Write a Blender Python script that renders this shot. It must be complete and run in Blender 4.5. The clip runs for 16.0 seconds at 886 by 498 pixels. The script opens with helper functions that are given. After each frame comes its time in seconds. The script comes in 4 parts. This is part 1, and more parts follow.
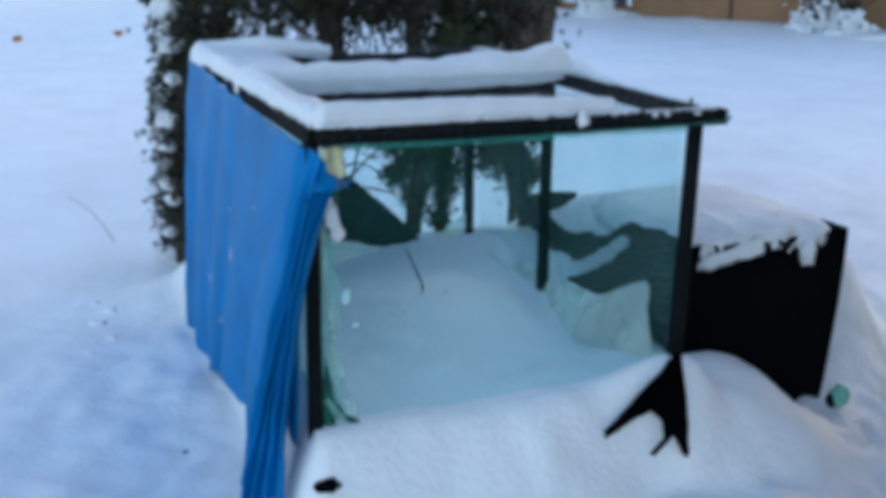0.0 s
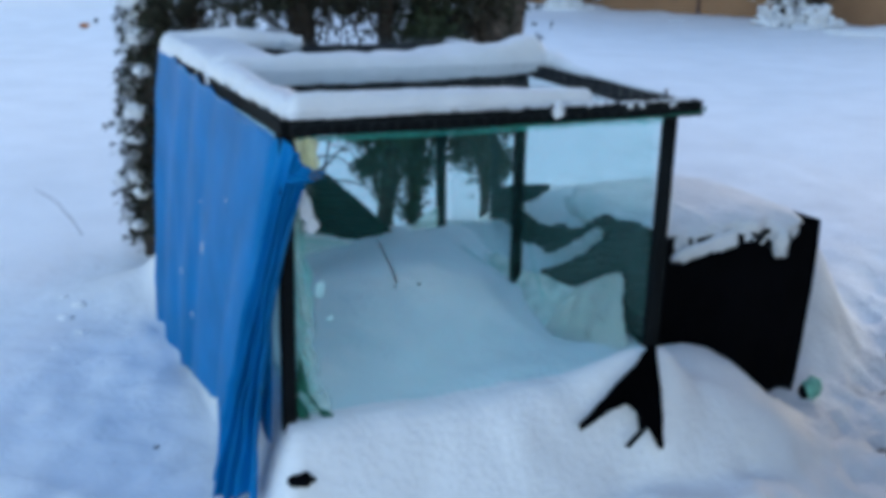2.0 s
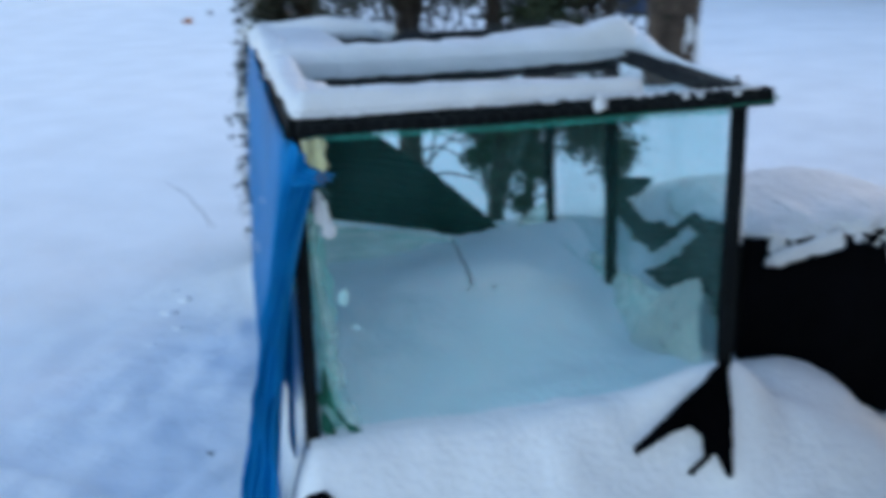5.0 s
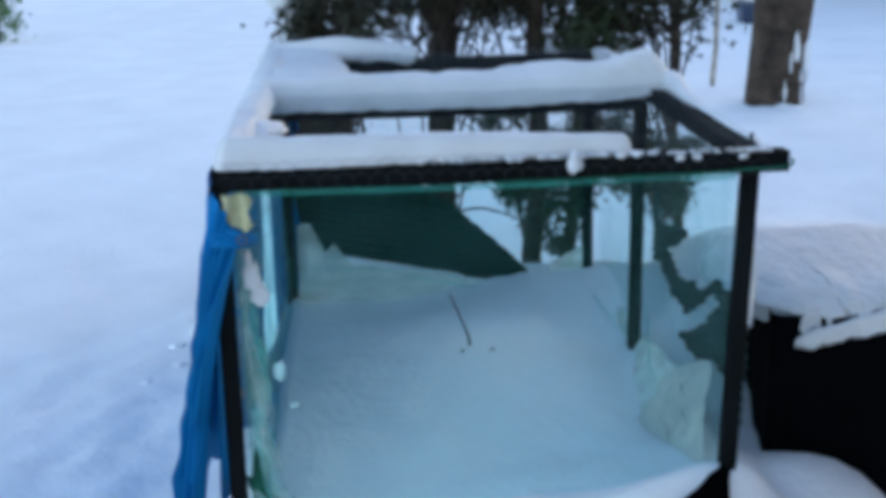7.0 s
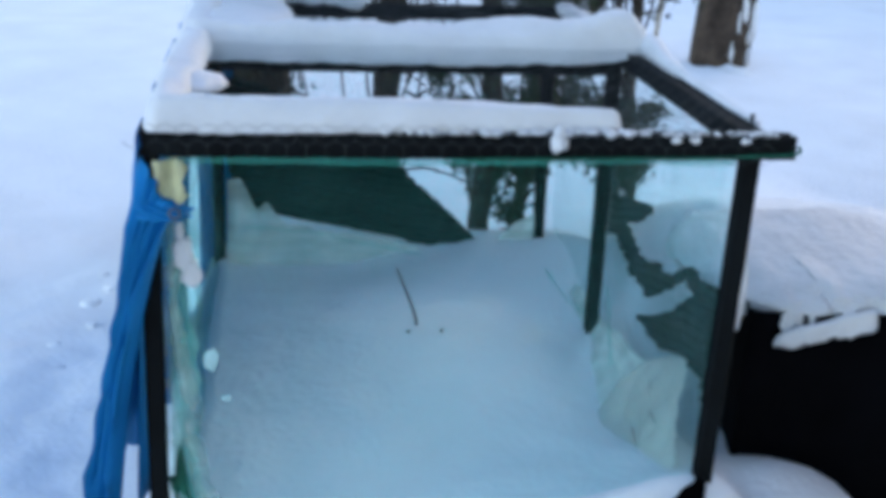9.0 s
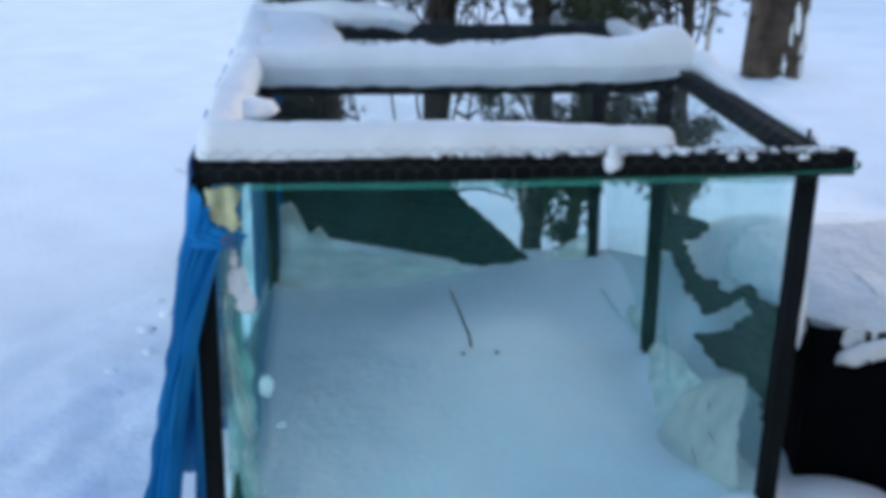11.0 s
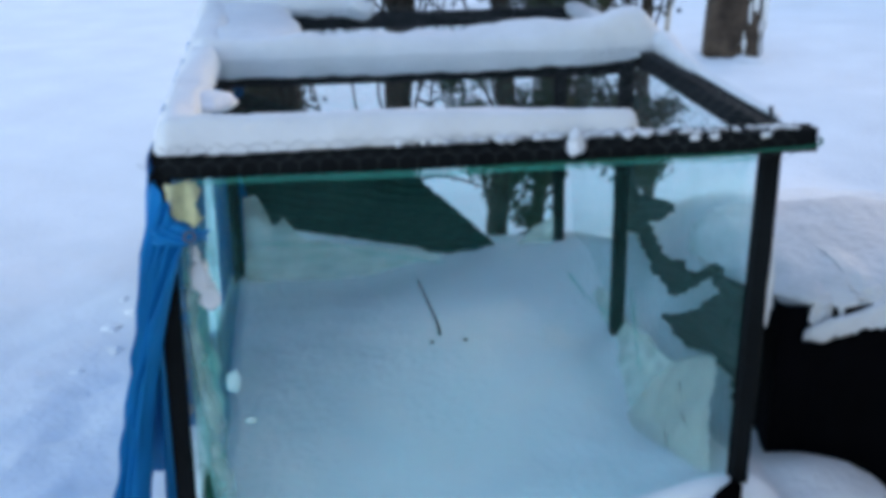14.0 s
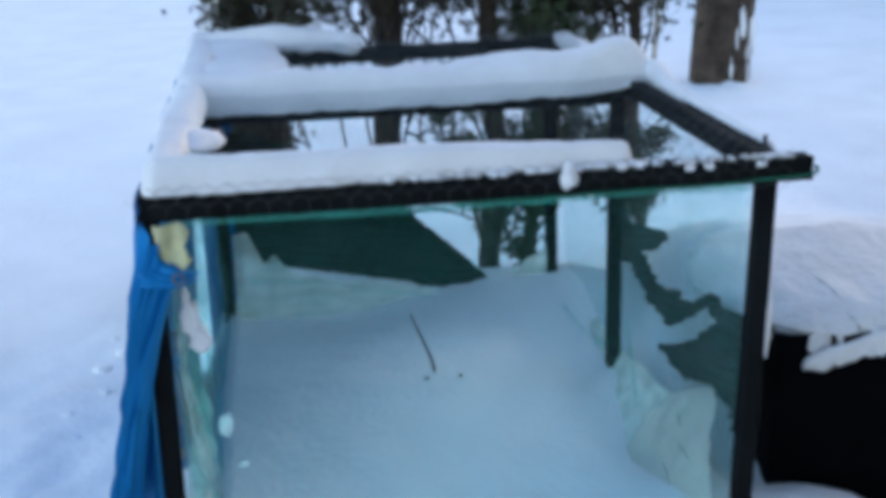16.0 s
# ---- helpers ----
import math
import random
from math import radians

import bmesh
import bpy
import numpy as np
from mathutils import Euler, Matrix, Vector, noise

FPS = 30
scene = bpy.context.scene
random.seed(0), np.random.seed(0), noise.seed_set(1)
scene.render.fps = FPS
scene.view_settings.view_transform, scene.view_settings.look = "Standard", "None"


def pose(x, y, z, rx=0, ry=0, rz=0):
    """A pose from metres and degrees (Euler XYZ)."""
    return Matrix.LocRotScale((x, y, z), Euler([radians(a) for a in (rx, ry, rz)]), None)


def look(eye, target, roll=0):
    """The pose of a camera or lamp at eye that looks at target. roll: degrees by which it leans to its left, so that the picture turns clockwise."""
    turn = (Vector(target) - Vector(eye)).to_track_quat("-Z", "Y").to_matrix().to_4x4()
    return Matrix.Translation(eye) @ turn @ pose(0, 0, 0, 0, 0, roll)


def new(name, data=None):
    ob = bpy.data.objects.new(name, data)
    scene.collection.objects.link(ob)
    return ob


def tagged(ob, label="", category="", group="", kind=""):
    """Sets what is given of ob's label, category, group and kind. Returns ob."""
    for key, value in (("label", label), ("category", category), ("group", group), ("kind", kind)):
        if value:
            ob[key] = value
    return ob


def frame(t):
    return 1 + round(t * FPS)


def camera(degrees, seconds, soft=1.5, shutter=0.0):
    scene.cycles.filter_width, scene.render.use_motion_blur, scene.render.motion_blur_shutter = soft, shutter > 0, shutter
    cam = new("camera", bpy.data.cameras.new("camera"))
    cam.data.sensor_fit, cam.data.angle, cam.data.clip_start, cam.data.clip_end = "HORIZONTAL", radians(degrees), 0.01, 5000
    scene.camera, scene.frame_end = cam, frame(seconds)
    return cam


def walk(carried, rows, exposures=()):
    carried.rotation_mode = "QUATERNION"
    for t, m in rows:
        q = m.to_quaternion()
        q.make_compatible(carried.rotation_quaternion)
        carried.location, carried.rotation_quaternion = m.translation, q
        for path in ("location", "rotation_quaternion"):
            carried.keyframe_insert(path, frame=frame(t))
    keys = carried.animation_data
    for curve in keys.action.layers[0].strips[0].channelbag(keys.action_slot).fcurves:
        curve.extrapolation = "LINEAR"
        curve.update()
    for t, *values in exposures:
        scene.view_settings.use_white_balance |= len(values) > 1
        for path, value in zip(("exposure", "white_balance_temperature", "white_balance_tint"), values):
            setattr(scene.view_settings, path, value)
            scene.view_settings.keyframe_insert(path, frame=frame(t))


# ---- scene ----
cam = camera(38.0, 16.0, soft=5.6, shutter=0.5)
PATH = [
    (0, (-0.777, -3.024, 1.325), (-0.113, -1.208, 0.813), 0.6),
    (0.5, (-0.782, -3.022, 1.318), (-0.104, -1.21, 0.811), 0.8),
    (1, (-0.784, -3.012, 1.321), (-0.104, -1.203, 0.805), 0.7),
    (1.5, (-0.777, -2.999, 1.315), (-0.078, -1.199, 0.796), 0.9),
    (2, (-0.786, -2.997, 1.313), (-0.076, -1.201, 0.793), 0.9),
    (2.5, (-0.776, -2.985, 1.308), (-0.013, -1.211, 0.787), 0.9),
    (2.8, (-0.745, -2.99, 1.295), (-0.001, -1.218, 0.74), 0.8),
    (3, (-0.693, -3.005, 1.303), (-0.032, -1.199, 0.754), -0.4),
    (3.5, (-0.528, -3.094, 1.295), (0.037, -1.244, 0.787), -3.1),
    (4, (-0.485, -3.016, 1.291), (0.1, -1.189, 0.726), -1.6),
    (4.5, (-0.378, -2.922, 1.287), (0.23, -1.094, 0.753), -1.2),
    (5, (-0.199, -2.893, 1.307), (0.146, -1.001, 0.758), -1.9),
    (5.2, (-0.072, -2.886, 1.346), (0.167, -0.975, 0.806), -2.6),
    (7.3, (0.302, -2.431, 1.346), (0.431, -0.513, 0.793), -1.2),
    (7.5, (0.318, -2.381, 1.365), (0.466, -0.459, 0.831), -0.8),
    (8, (0.264, -2.255, 1.349), (0.542, -0.342, 0.838), -0.4),
    (8.5, (0.219, -2.2, 1.345), (0.479, -0.3, 0.777), 1.6),
    (9, (0.216, -2.174, 1.334), (0.475, -0.298, 0.693), 2.4),
    (9.5, (0.214, -2.17, 1.336), (0.462, -0.284, 0.717), 2.1),
    (10, (0.214, -2.166, 1.335), (0.404, -0.272, 0.72), 1.1),
    (12.5, (0.226, -2.145, 1.339), (0.417, -0.253, 0.721), -0.0),
    (13, (0.23, -2.147, 1.335), (0.439, -0.259, 0.709), -0.0),
    (13.5, (0.226, -2.142, 1.329), (0.451, -0.265, 0.675), -0.1),
    (14, (0.222, -2.138, 1.333), (0.45, -0.255, 0.698), -0.7),
    (14.5, (0.225, -2.125, 1.336), (0.454, -0.242, 0.703), -0.6),
    (15, (0.218, -2.119, 1.333), (0.446, -0.235, 0.703), -0.1),
    (15.5, (0.221, -2.111, 1.329), (0.455, -0.232, 0.685), -0.2),
    (16, (0.222, -2.101, 1.335), (0.467, -0.206, 0.743), -1.7),
]
walk(cam, [(t, look(eye, target, roll)) for t, eye, target, roll in PATH],
     exposures=[(0.0, 1.27, 6330, 13), (5.2, 1.28, 6330, 13), (8.0, 1.45, 6500, 15), (9.0, 1.55, 6600, 15.5), (10.0, 1.51, 6600, 15.5), (16.0, 1.46, 6560, 15.5)])

# ---- light ----
SUN_EL, SUN_AZ = 17.0, 46.0          # degrees; azimuth from +y towards +x
world = bpy.data.worlds.new("sky")
scene.world = world
world.use_nodes = True
wn = world.node_tree.nodes
sky = wn.new("ShaderNodeTexSky")
sky.sky_type = "NISHITA"
sky.sun_disc = False
sky.sun_elevation = radians(SUN_EL)
sky.sun_rotation = radians(SUN_AZ)
sky.dust_density = 0.4
wn["Background"].inputs["Strength"].default_value = 0.15
world.node_tree.links.new(sky.outputs["Color"], wn["Background"].inputs["Color"])
sun_data = bpy.data.lights.new("sun", "SUN")
sun_data.energy, sun_data.angle, sun_data.color = 0.1, radians(5), (1.0, 0.70, 0.42)
sun = new("sun", sun_data)
sd = Vector((math.sin(radians(SUN_AZ)) * math.cos(radians(SUN_EL)), math.cos(radians(SUN_AZ)) * math.cos(radians(SUN_EL)), math.sin(radians(SUN_EL))))
sun.matrix_world = look(sd * 50, (0, 0, 0))


# ---- materials ----
def material(name, colour, rough=0.7, metal=0.0, vary=0.15, scale=8.0, grain=60.0, bump=0.2, dist=0.004, sub=0.0, bands=0.0, second=None, spec=0.3):
    """A principled surface with variation at two scales."""
    m = bpy.data.materials.new(name)
    m.use_nodes = True
    n, l = m.node_tree.nodes, m.node_tree.links
    b = n["Principled BSDF"]
    co = n.new("ShaderNodeTexCoord")
    big, fine = n.new("ShaderNodeTexNoise"), n.new("ShaderNodeTexNoise")
    big.inputs["Scale"].default_value, fine.inputs["Scale"].default_value = scale, grain
    big.inputs["Detail"].default_value, fine.inputs["Detail"].default_value = 4, 3
    add = n.new("ShaderNodeMath")
    add.operation = "MULTIPLY_ADD"
    add.inputs[1].default_value = 0.35
    ramp = n.new("ShaderNodeValToRGB")
    dark = second or tuple(c * (1 - 2 * vary) for c in colour)
    light = tuple(min(1.0, c * (1 + vary)) for c in colour)
    ramp.color_ramp.elements[0].position, ramp.color_ramp.elements[1].position = 0.42, 0.9
    ramp.color_ramp.elements[0].color, ramp.color_ramp.elements[1].color = (*dark, 1), (*light, 1)
    for tex in (big, fine):
        l.new(co.outputs["Object"], tex.inputs["Vector"])
    l.new(fine.outputs["Fac"], add.inputs[0])
    l.new(big.outputs["Fac"], add.inputs[2])
    l.new(add.outputs[0], ramp.inputs["Fac"])
    l.new(ramp.outputs["Color"], b.inputs["Base Color"])
    bm = n.new("ShaderNodeBump")
    bm.inputs["Strength"].default_value, bm.inputs["Distance"].default_value = bump, dist
    l.new(add.outputs[0], bm.inputs["Height"])
    l.new(bm.outputs["Normal"], b.inputs["Normal"])
    b.inputs["Roughness"].default_value, b.inputs["Metallic"].default_value = rough, metal
    b.inputs["Specular IOR Level"].default_value = spec
    if bands:
        wv, mx = n.new("ShaderNodeTexWave"), n.new("ShaderNodeMath")
        wv.bands_direction = "Z"
        wv.inputs["Scale"].default_value, wv.inputs["Distortion"].default_value = bands, 5.0
        wv.inputs["Detail Scale"].default_value = 0.4
        mx.operation = "ADD"
        l.new(co.outputs["Object"], wv.inputs["Vector"])
        l.new(wv.outputs["Fac"], mx.inputs[0])
        l.new(add.outputs[0], mx.inputs[1])
        l.new(mx.outputs[0], bm.inputs["Height"])
    if sub:
        b.inputs["Subsurface Weight"].default_value = sub
        b.inputs["Subsurface Radius"].default_value = (0.02, 0.03, 0.04)
        b.inputs["Subsurface Scale"].default_value = 0.5
    return m


SNOW = material("snow", (0.80, 0.805, 0.815), 0.8, vary=0.04, scale=9, grain=55, bump=0.6, dist=0.012)
# greyer, coarser snow for the box top
GREY_SNOW = material("grey_snow", (0.69, 0.685, 0.69), 0.85, vary=0.07, scale=7, grain=38, bump=0.8, dist=0.02)
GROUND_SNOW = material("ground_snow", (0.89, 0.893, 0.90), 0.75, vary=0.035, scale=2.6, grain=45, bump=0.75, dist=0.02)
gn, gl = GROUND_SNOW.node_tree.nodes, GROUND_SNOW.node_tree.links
# greyer to the right: trodden dirt, plus that side's shade put into the colour
tread_shade, side, dn, cut, soil_shade = (gn.new("ShaderNodeVectorMath"), gn.new("ShaderNodeMapRange"), gn.new("ShaderNodeTexNoise"), gn.new("ShaderNodeMath"), gn.new("ShaderNodeMix"))
tread_shade.operation = "DOT_PRODUCT"
tread_shade.inputs[1].default_value = (0.91, -0.41, 0.0)
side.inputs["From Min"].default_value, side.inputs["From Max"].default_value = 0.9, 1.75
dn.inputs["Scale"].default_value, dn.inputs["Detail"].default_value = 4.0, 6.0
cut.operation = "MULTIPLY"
soil_shade.data_type = "RGBA"
soil_shade.inputs["B"].default_value = (0.40, 0.375, 0.37, 1)
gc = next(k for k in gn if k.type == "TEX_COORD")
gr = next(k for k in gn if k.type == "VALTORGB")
gl.new(gc.outputs["Object"], tread_shade.inputs[0])
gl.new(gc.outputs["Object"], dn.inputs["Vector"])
gl.new(tread_shade.outputs["Value"], side.inputs["Value"])
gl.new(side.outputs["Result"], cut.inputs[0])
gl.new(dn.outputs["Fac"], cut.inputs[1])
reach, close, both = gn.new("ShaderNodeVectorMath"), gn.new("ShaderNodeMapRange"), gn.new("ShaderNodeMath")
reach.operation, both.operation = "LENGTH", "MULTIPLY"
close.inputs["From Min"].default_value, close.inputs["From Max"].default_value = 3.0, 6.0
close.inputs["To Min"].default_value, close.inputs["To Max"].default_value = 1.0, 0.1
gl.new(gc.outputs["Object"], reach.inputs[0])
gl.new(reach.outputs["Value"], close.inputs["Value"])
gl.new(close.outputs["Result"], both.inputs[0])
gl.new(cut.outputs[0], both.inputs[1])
gl.new(both.outputs[0], soil_shade.inputs["Factor"])
gl.new(gr.outputs["Color"], soil_shade.inputs["A"])
gl.new(soil_shade.outputs["Result"], gn["Principled BSDF"].inputs["Base Color"])
TIMBER = material("black_timber", (0.0065, 0.008, 0.009), 0.8, vary=0.3, scale=6, grain=120, bump=0.4, spec=0.12)
TARP = material("blue_tarp", (0.004, 0.225, 0.55), 0.45, vary=0.12, scale=5, grain=500, bump=0.25, dist=0.001, spec=0.1)
tn, tl = TARP.node_tree.nodes, TARP.node_tree.links
glow, thin = tn.new("ShaderNodeBsdfTranslucent"), tn.new("ShaderNodeMixShader")
glow.inputs["Color"].default_value = (0.03, 0.30, 0.62, 1)
thin.inputs["Fac"].default_value = 0.22
tl.new(tn["Principled BSDF"].outputs[0], thin.inputs[1])
tl.new(glow.outputs[0], thin.inputs[2])
tl.new(thin.outputs[0], tn["Material Output"].inputs["Surface"])
NET = material("green_net", (0.10, 0.60, 0.50), 0.6, vary=0.15, scale=9, grain=80)
nt, nl = NET.node_tree.nodes, NET.node_tree.links
film, blend = nt.new("ShaderNodeBsdfTransparent"), nt.new("ShaderNodeMixShader")
film.inputs["Color"].default_value = (0.30, 0.94, 0.95, 1)
blend.inputs["Fac"].default_value = 0.10
nl.new(film.outputs[0], blend.inputs[1])
nl.new(nt["Principled BSDF"].outputs[0], blend.inputs[2])
nl.new(blend.outputs[0], nt["Material Output"].inputs["Surface"])
FROST = material("frosted_net", (0.66, 0.74, 0.74), 0.7, vary=0.15, scale=9, grain=80)
ft, fl = FROST.node_tree.nodes, FROST.node_tree.links
film, blend = ft.new("ShaderNodeBsdfTransparent"), ft.new("ShaderNodeMixShader")
film.inputs["Color"].default_value = (0.62, 0.86, 0.86, 1)
blend.inputs["Fac"].default_value = 0.12
fl.new(film.outputs[0], blend.inputs[1])
fl.new(ft["Principled BSDF"].outputs[0], blend.inputs[2])
fl.new(blend.outputs[0], ft["Material Output"].inputs["Surface"])


def veil(name, colour, second, lo, hi, tint, scale=11.0, stretch=(1, 1, 1)):
    """Fine slack netting: cloth and gaps mixed by a cloudy pattern, clogged with snow in places."""
    m = material(name, colour, 0.8, vary=0.1, scale=scale * 1.7, grain=120, bump=0.3, dist=0.005, second=second, spec=0.0)
    n, l = m.node_tree.nodes, m.node_tree.links
    co, mp, tex, rg = n.new("ShaderNodeTexCoord"), n.new("ShaderNodeMapping"), n.new("ShaderNodeTexNoise"), n.new("ShaderNodeMapRange")
    gap, mix = n.new("ShaderNodeBsdfTransparent"), n.new("ShaderNodeMixShader")
    mp.inputs["Scale"].default_value = stretch
    tex.inputs["Scale"].default_value, tex.inputs["Detail"].default_value = scale, 5.0
    rg.inputs["From Min"].default_value, rg.inputs["From Max"].default_value = 0.36, 0.64
    rg.inputs["To Min"].default_value, rg.inputs["To Max"].default_value = lo, hi
    gap.inputs["Color"].default_value = (*tint, 1)
    l.new(co.outputs["Object"], mp.inputs["Vector"])
    l.new(mp.outputs["Vector"], tex.inputs["Vector"])
    l.new(tex.outputs["Fac"], rg.inputs["Value"])
    l.new(rg.outputs["Result"], mix.inputs["Fac"])
    l.new(gap.outputs[0], mix.inputs[1])
    l.new(n["Principled BSDF"].outputs[0], mix.inputs[2])
    l.new(mix.outputs[0], n["Material Output"].inputs["Surface"])
    return m


VEIL = veil("slack_net", (0.74, 0.82, 0.78), (0.52, 0.72, 0.64), 0.08, 0.50, (0.82, 0.96, 0.94))
TEAL = veil("teal_net", (0.50, 0.84, 0.82), (0.36, 0.76, 0.72), 0.0, 0.03, (0.92, 0.99, 0.99), 4.0)
WALLNET = veil("inner_net", (0.34, 0.60, 0.58), (0.22, 0.50, 0.46), 0.05, 0.32, (0.62, 0.90, 0.90), 6.0)
CRUST = veil("snow_clogged_net", (0.84, 0.82, 0.75), (0.66, 0.76, 0.68), 0.55, 0.98, (0.75, 0.92, 0.88), 7.0, (0.5, 1, 2.2))
DARKGREEN = material("dark_green_net", (0.012, 0.12, 0.075), 0.7, vary=0.3, scale=20, grain=90)
BUNCH = material("bunched_net", (0.25, 0.55, 0.48), 0.7, vary=0.25, scale=12, grain=80)
CORD = material("teal_hem", (0.05, 0.50, 0.42), 0.6, vary=0.2, scale=9, grain=80)
WIRE = material("wire", (0.09, 0.095, 0.095), 0.45, 0.6, vary=0.2)
SHADE = material("dark_green_shade_cloth", (0.008, 0.036, 0.029), 0.7, vary=0.3, scale=7, grain=220, bump=0.7, dist=0.004)
kn, kl = SHADE.node_tree.nodes, SHADE.node_tree.links
# lighter bands: knit rows, with the shading of fold ridges put into colour
rows, knit_fold, paint = kn.new("ShaderNodeTexWave"), kn.new("ShaderNodeMapping"), kn.new("ShaderNodeMix")
rows.bands_direction = "Z"
rows.inputs["Scale"].default_value, rows.inputs["Distortion"].default_value = 15.0, 2.2
rows.inputs["Detail"].default_value, rows.inputs["Detail Scale"].default_value = 1.0, 1.6
knit_fold.inputs["Rotation"].default_value = (radians(9), radians(9), 0)
paint.data_type = "RGBA"
paint.inputs["B"].default_value = (0.020, 0.075, 0.060, 1)
spread = kn.new("ShaderNodeMapRange")
spread.inputs["From Min"].default_value, spread.inputs["From Max"].default_value = 0.62, 1.0
kc = next(k for k in kn if k.type == "TEX_COORD")
kr = next(k for k in kn if k.type == "VALTORGB")
kl.new(kc.outputs["Object"], knit_fold.inputs["Vector"])
kl.new(knit_fold.outputs["Vector"], rows.inputs["Vector"])
kl.new(rows.outputs["Fac"], spread.inputs["Value"])
kl.new(spread.outputs["Result"], paint.inputs["Factor"])
kl.new(kr.outputs["Color"], paint.inputs["A"])
kl.new(paint.outputs["Result"], kn["Principled BSDF"].inputs["Base Color"])
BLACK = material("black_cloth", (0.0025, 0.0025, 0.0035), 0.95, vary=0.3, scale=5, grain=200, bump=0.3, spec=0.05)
SACK = material("white_plastic", (0.93, 0.92, 0.88), 0.5, vary=0.02, scale=9, grain=70, bump=0.5)
sn, sl = SACK.node_tree.nodes, SACK.node_tree.links
pale, thin = sn.new("ShaderNodeBsdfTranslucent"), sn.new("ShaderNodeMixShader")
pale.inputs["Color"].default_value = (0.95, 0.94, 0.90, 1)
thin.inputs["Fac"].default_value = 0.45
sl.new(sn["Principled BSDF"].outputs[0], thin.inputs[1])
sl.new(pale.outputs[0], thin.inputs[2])
sl.new(thin.outputs[0], sn["Material Output"].inputs["Surface"])
BARK = material("bark", (0.055, 0.040, 0.030), 0.95, vary=0.35, scale=14, grain=60, bump=1.0, dist=0.02)
BARK2 = material("oak_bark", (0.078, 0.055, 0.040), 0.95, vary=0.35, scale=9, grain=50, bump=1.0, dist=0.03)
LEAF = material("arborvitae_leaf", (0.018, 0.024, 0.011), 0.7, vary=0.35, scale=3, grain=30, second=(0.022, 0.014, 0.009))
LEAF_GREEN = material("arborvitae_green_leaf", (0.034, 0.058, 0.026), 0.7, vary=0.35, scale=3, grain=30, second=(0.030, 0.024, 0.014))
FRESH = material("green_leaf", (0.06, 0.16, 0.03), 0.6, vary=0.25)
HOUSE = material("brown_siding", (0.28, 0.15, 0.075), 0.8, vary=0.12, scale=1.5, grain=30)
DOORM = material("dark_brown_door", (0.07, 0.035, 0.03), 0.6, vary=0.15)
FRAME = material("white_frame", (0.72, 0.76, 0.80), 0.5, vary=0.05)
ROOF = material("roof_shingle", (0.09, 0.085, 0.085), 0.9, vary=0.2)
GLASSD = material("dark_glass", (0.03, 0.035, 0.045), 0.08, vary=0.05, bump=0.0, spec=0.6)
CARP = material("navy_car_paint", (0.02, 0.035, 0.075), 0.25, vary=0.05, bump=0.0, spec=0.6)
RUBBER = material("tyre_rubber", (0.02, 0.02, 0.02), 0.85, vary=0.2)
STAKE = material("pale_stake", (0.42, 0.36, 0.28), 0.8, vary=0.35, scale=14, grain=60)
PALEGREEN = material("pale_green_net", (0.22, 0.55, 0.42), 0.6, vary=0.2)
STEEL = material("grey_steel", (0.16, 0.16, 0.17), 0.4, 0.8, vary=0.2)


# ---- builders ----
def link(name, verts, faces, mat, parent=None, label="", smooth=True):
    me = bpy.data.meshes.new(name)
    me.from_pydata([tuple(v) for v in verts], [], [tuple(f) for f in faces])
    me.materials.append(mat)
    if smooth:
        me.shade_smooth()
    ob = new(name, me)
    if parent:
        ob.parent = parent
    if label:
        ob["label"] = label
    return ob


def part(name, bm, mat, parent=None, label="", smooth=False):
    me = bpy.data.meshes.new(name)
    bmesh.ops.recalc_face_normals(bm, faces=bm.faces[:])
    bm.to_mesh(me)
    bm.free()
    me.materials.append(mat)
    if smooth:
        me.shade_smooth()
    ob = new(name, me)
    if parent:
        ob.parent = parent
    if label:
        ob["label"] = label
    return ob


def thing(name, label, category, group="", kind="", at=(0, 0, 0)):
    ob = new(name)
    ob.location = at
    ob.empty_display_size = 0.05
    return tagged(ob, label, category, group, kind)


def beam(a, b, w, h, cuts=8, wob=0.002, bevel=0.004):
    """A sawn batten from a to b, a little crooked, with eased edges."""
    a, b = Vector(a), Vector(b)
    d = (b - a).normalized()
    up = Vector((0, 0, 1)) if abs(d.z) < 0.9 else Vector((0, 1, 0))
    s = d.cross(up).normalized()
    u = s.cross(d).normalized()
    bm = bmesh.new()
    rings = []
    prof = []
    for sx, sy in ((-1, -1), (1, -1), (1, 1), (-1, 1)):
        prof.append((sx * (w / 2 - (bevel if sx * sy > 0 else 0)), sy * (h / 2 - (0 if sx * sy > 0 else bevel))))
        prof.append((sx * (w / 2 - (0 if sx * sy > 0 else bevel)), sy * (h / 2 - (bevel if sx * sy > 0 else 0))))
    for i in range(cuts + 1):
        t = i / cuts
        p = a.lerp(b, t)
        o = Vector((noise.noise(p * 3.1), noise.noise(p * 3.1 + Vector((9, 0, 0))), noise.noise(p * 3.1 + Vector((0, 7, 0))))) * wob
        rings.append([bm.verts.new(p + o + s * x + u * y) for x, y in prof])
    for r0, r1 in zip(rings, rings[1:]):
        for k in range(8):
            bm.faces.new((r0[k], r0[(k + 1) % 8], r1[(k + 1) % 8], r1[k]))
    bm.faces.new(rings[0][::-1])
    bm.faces.new(rings[-1])
    return bm


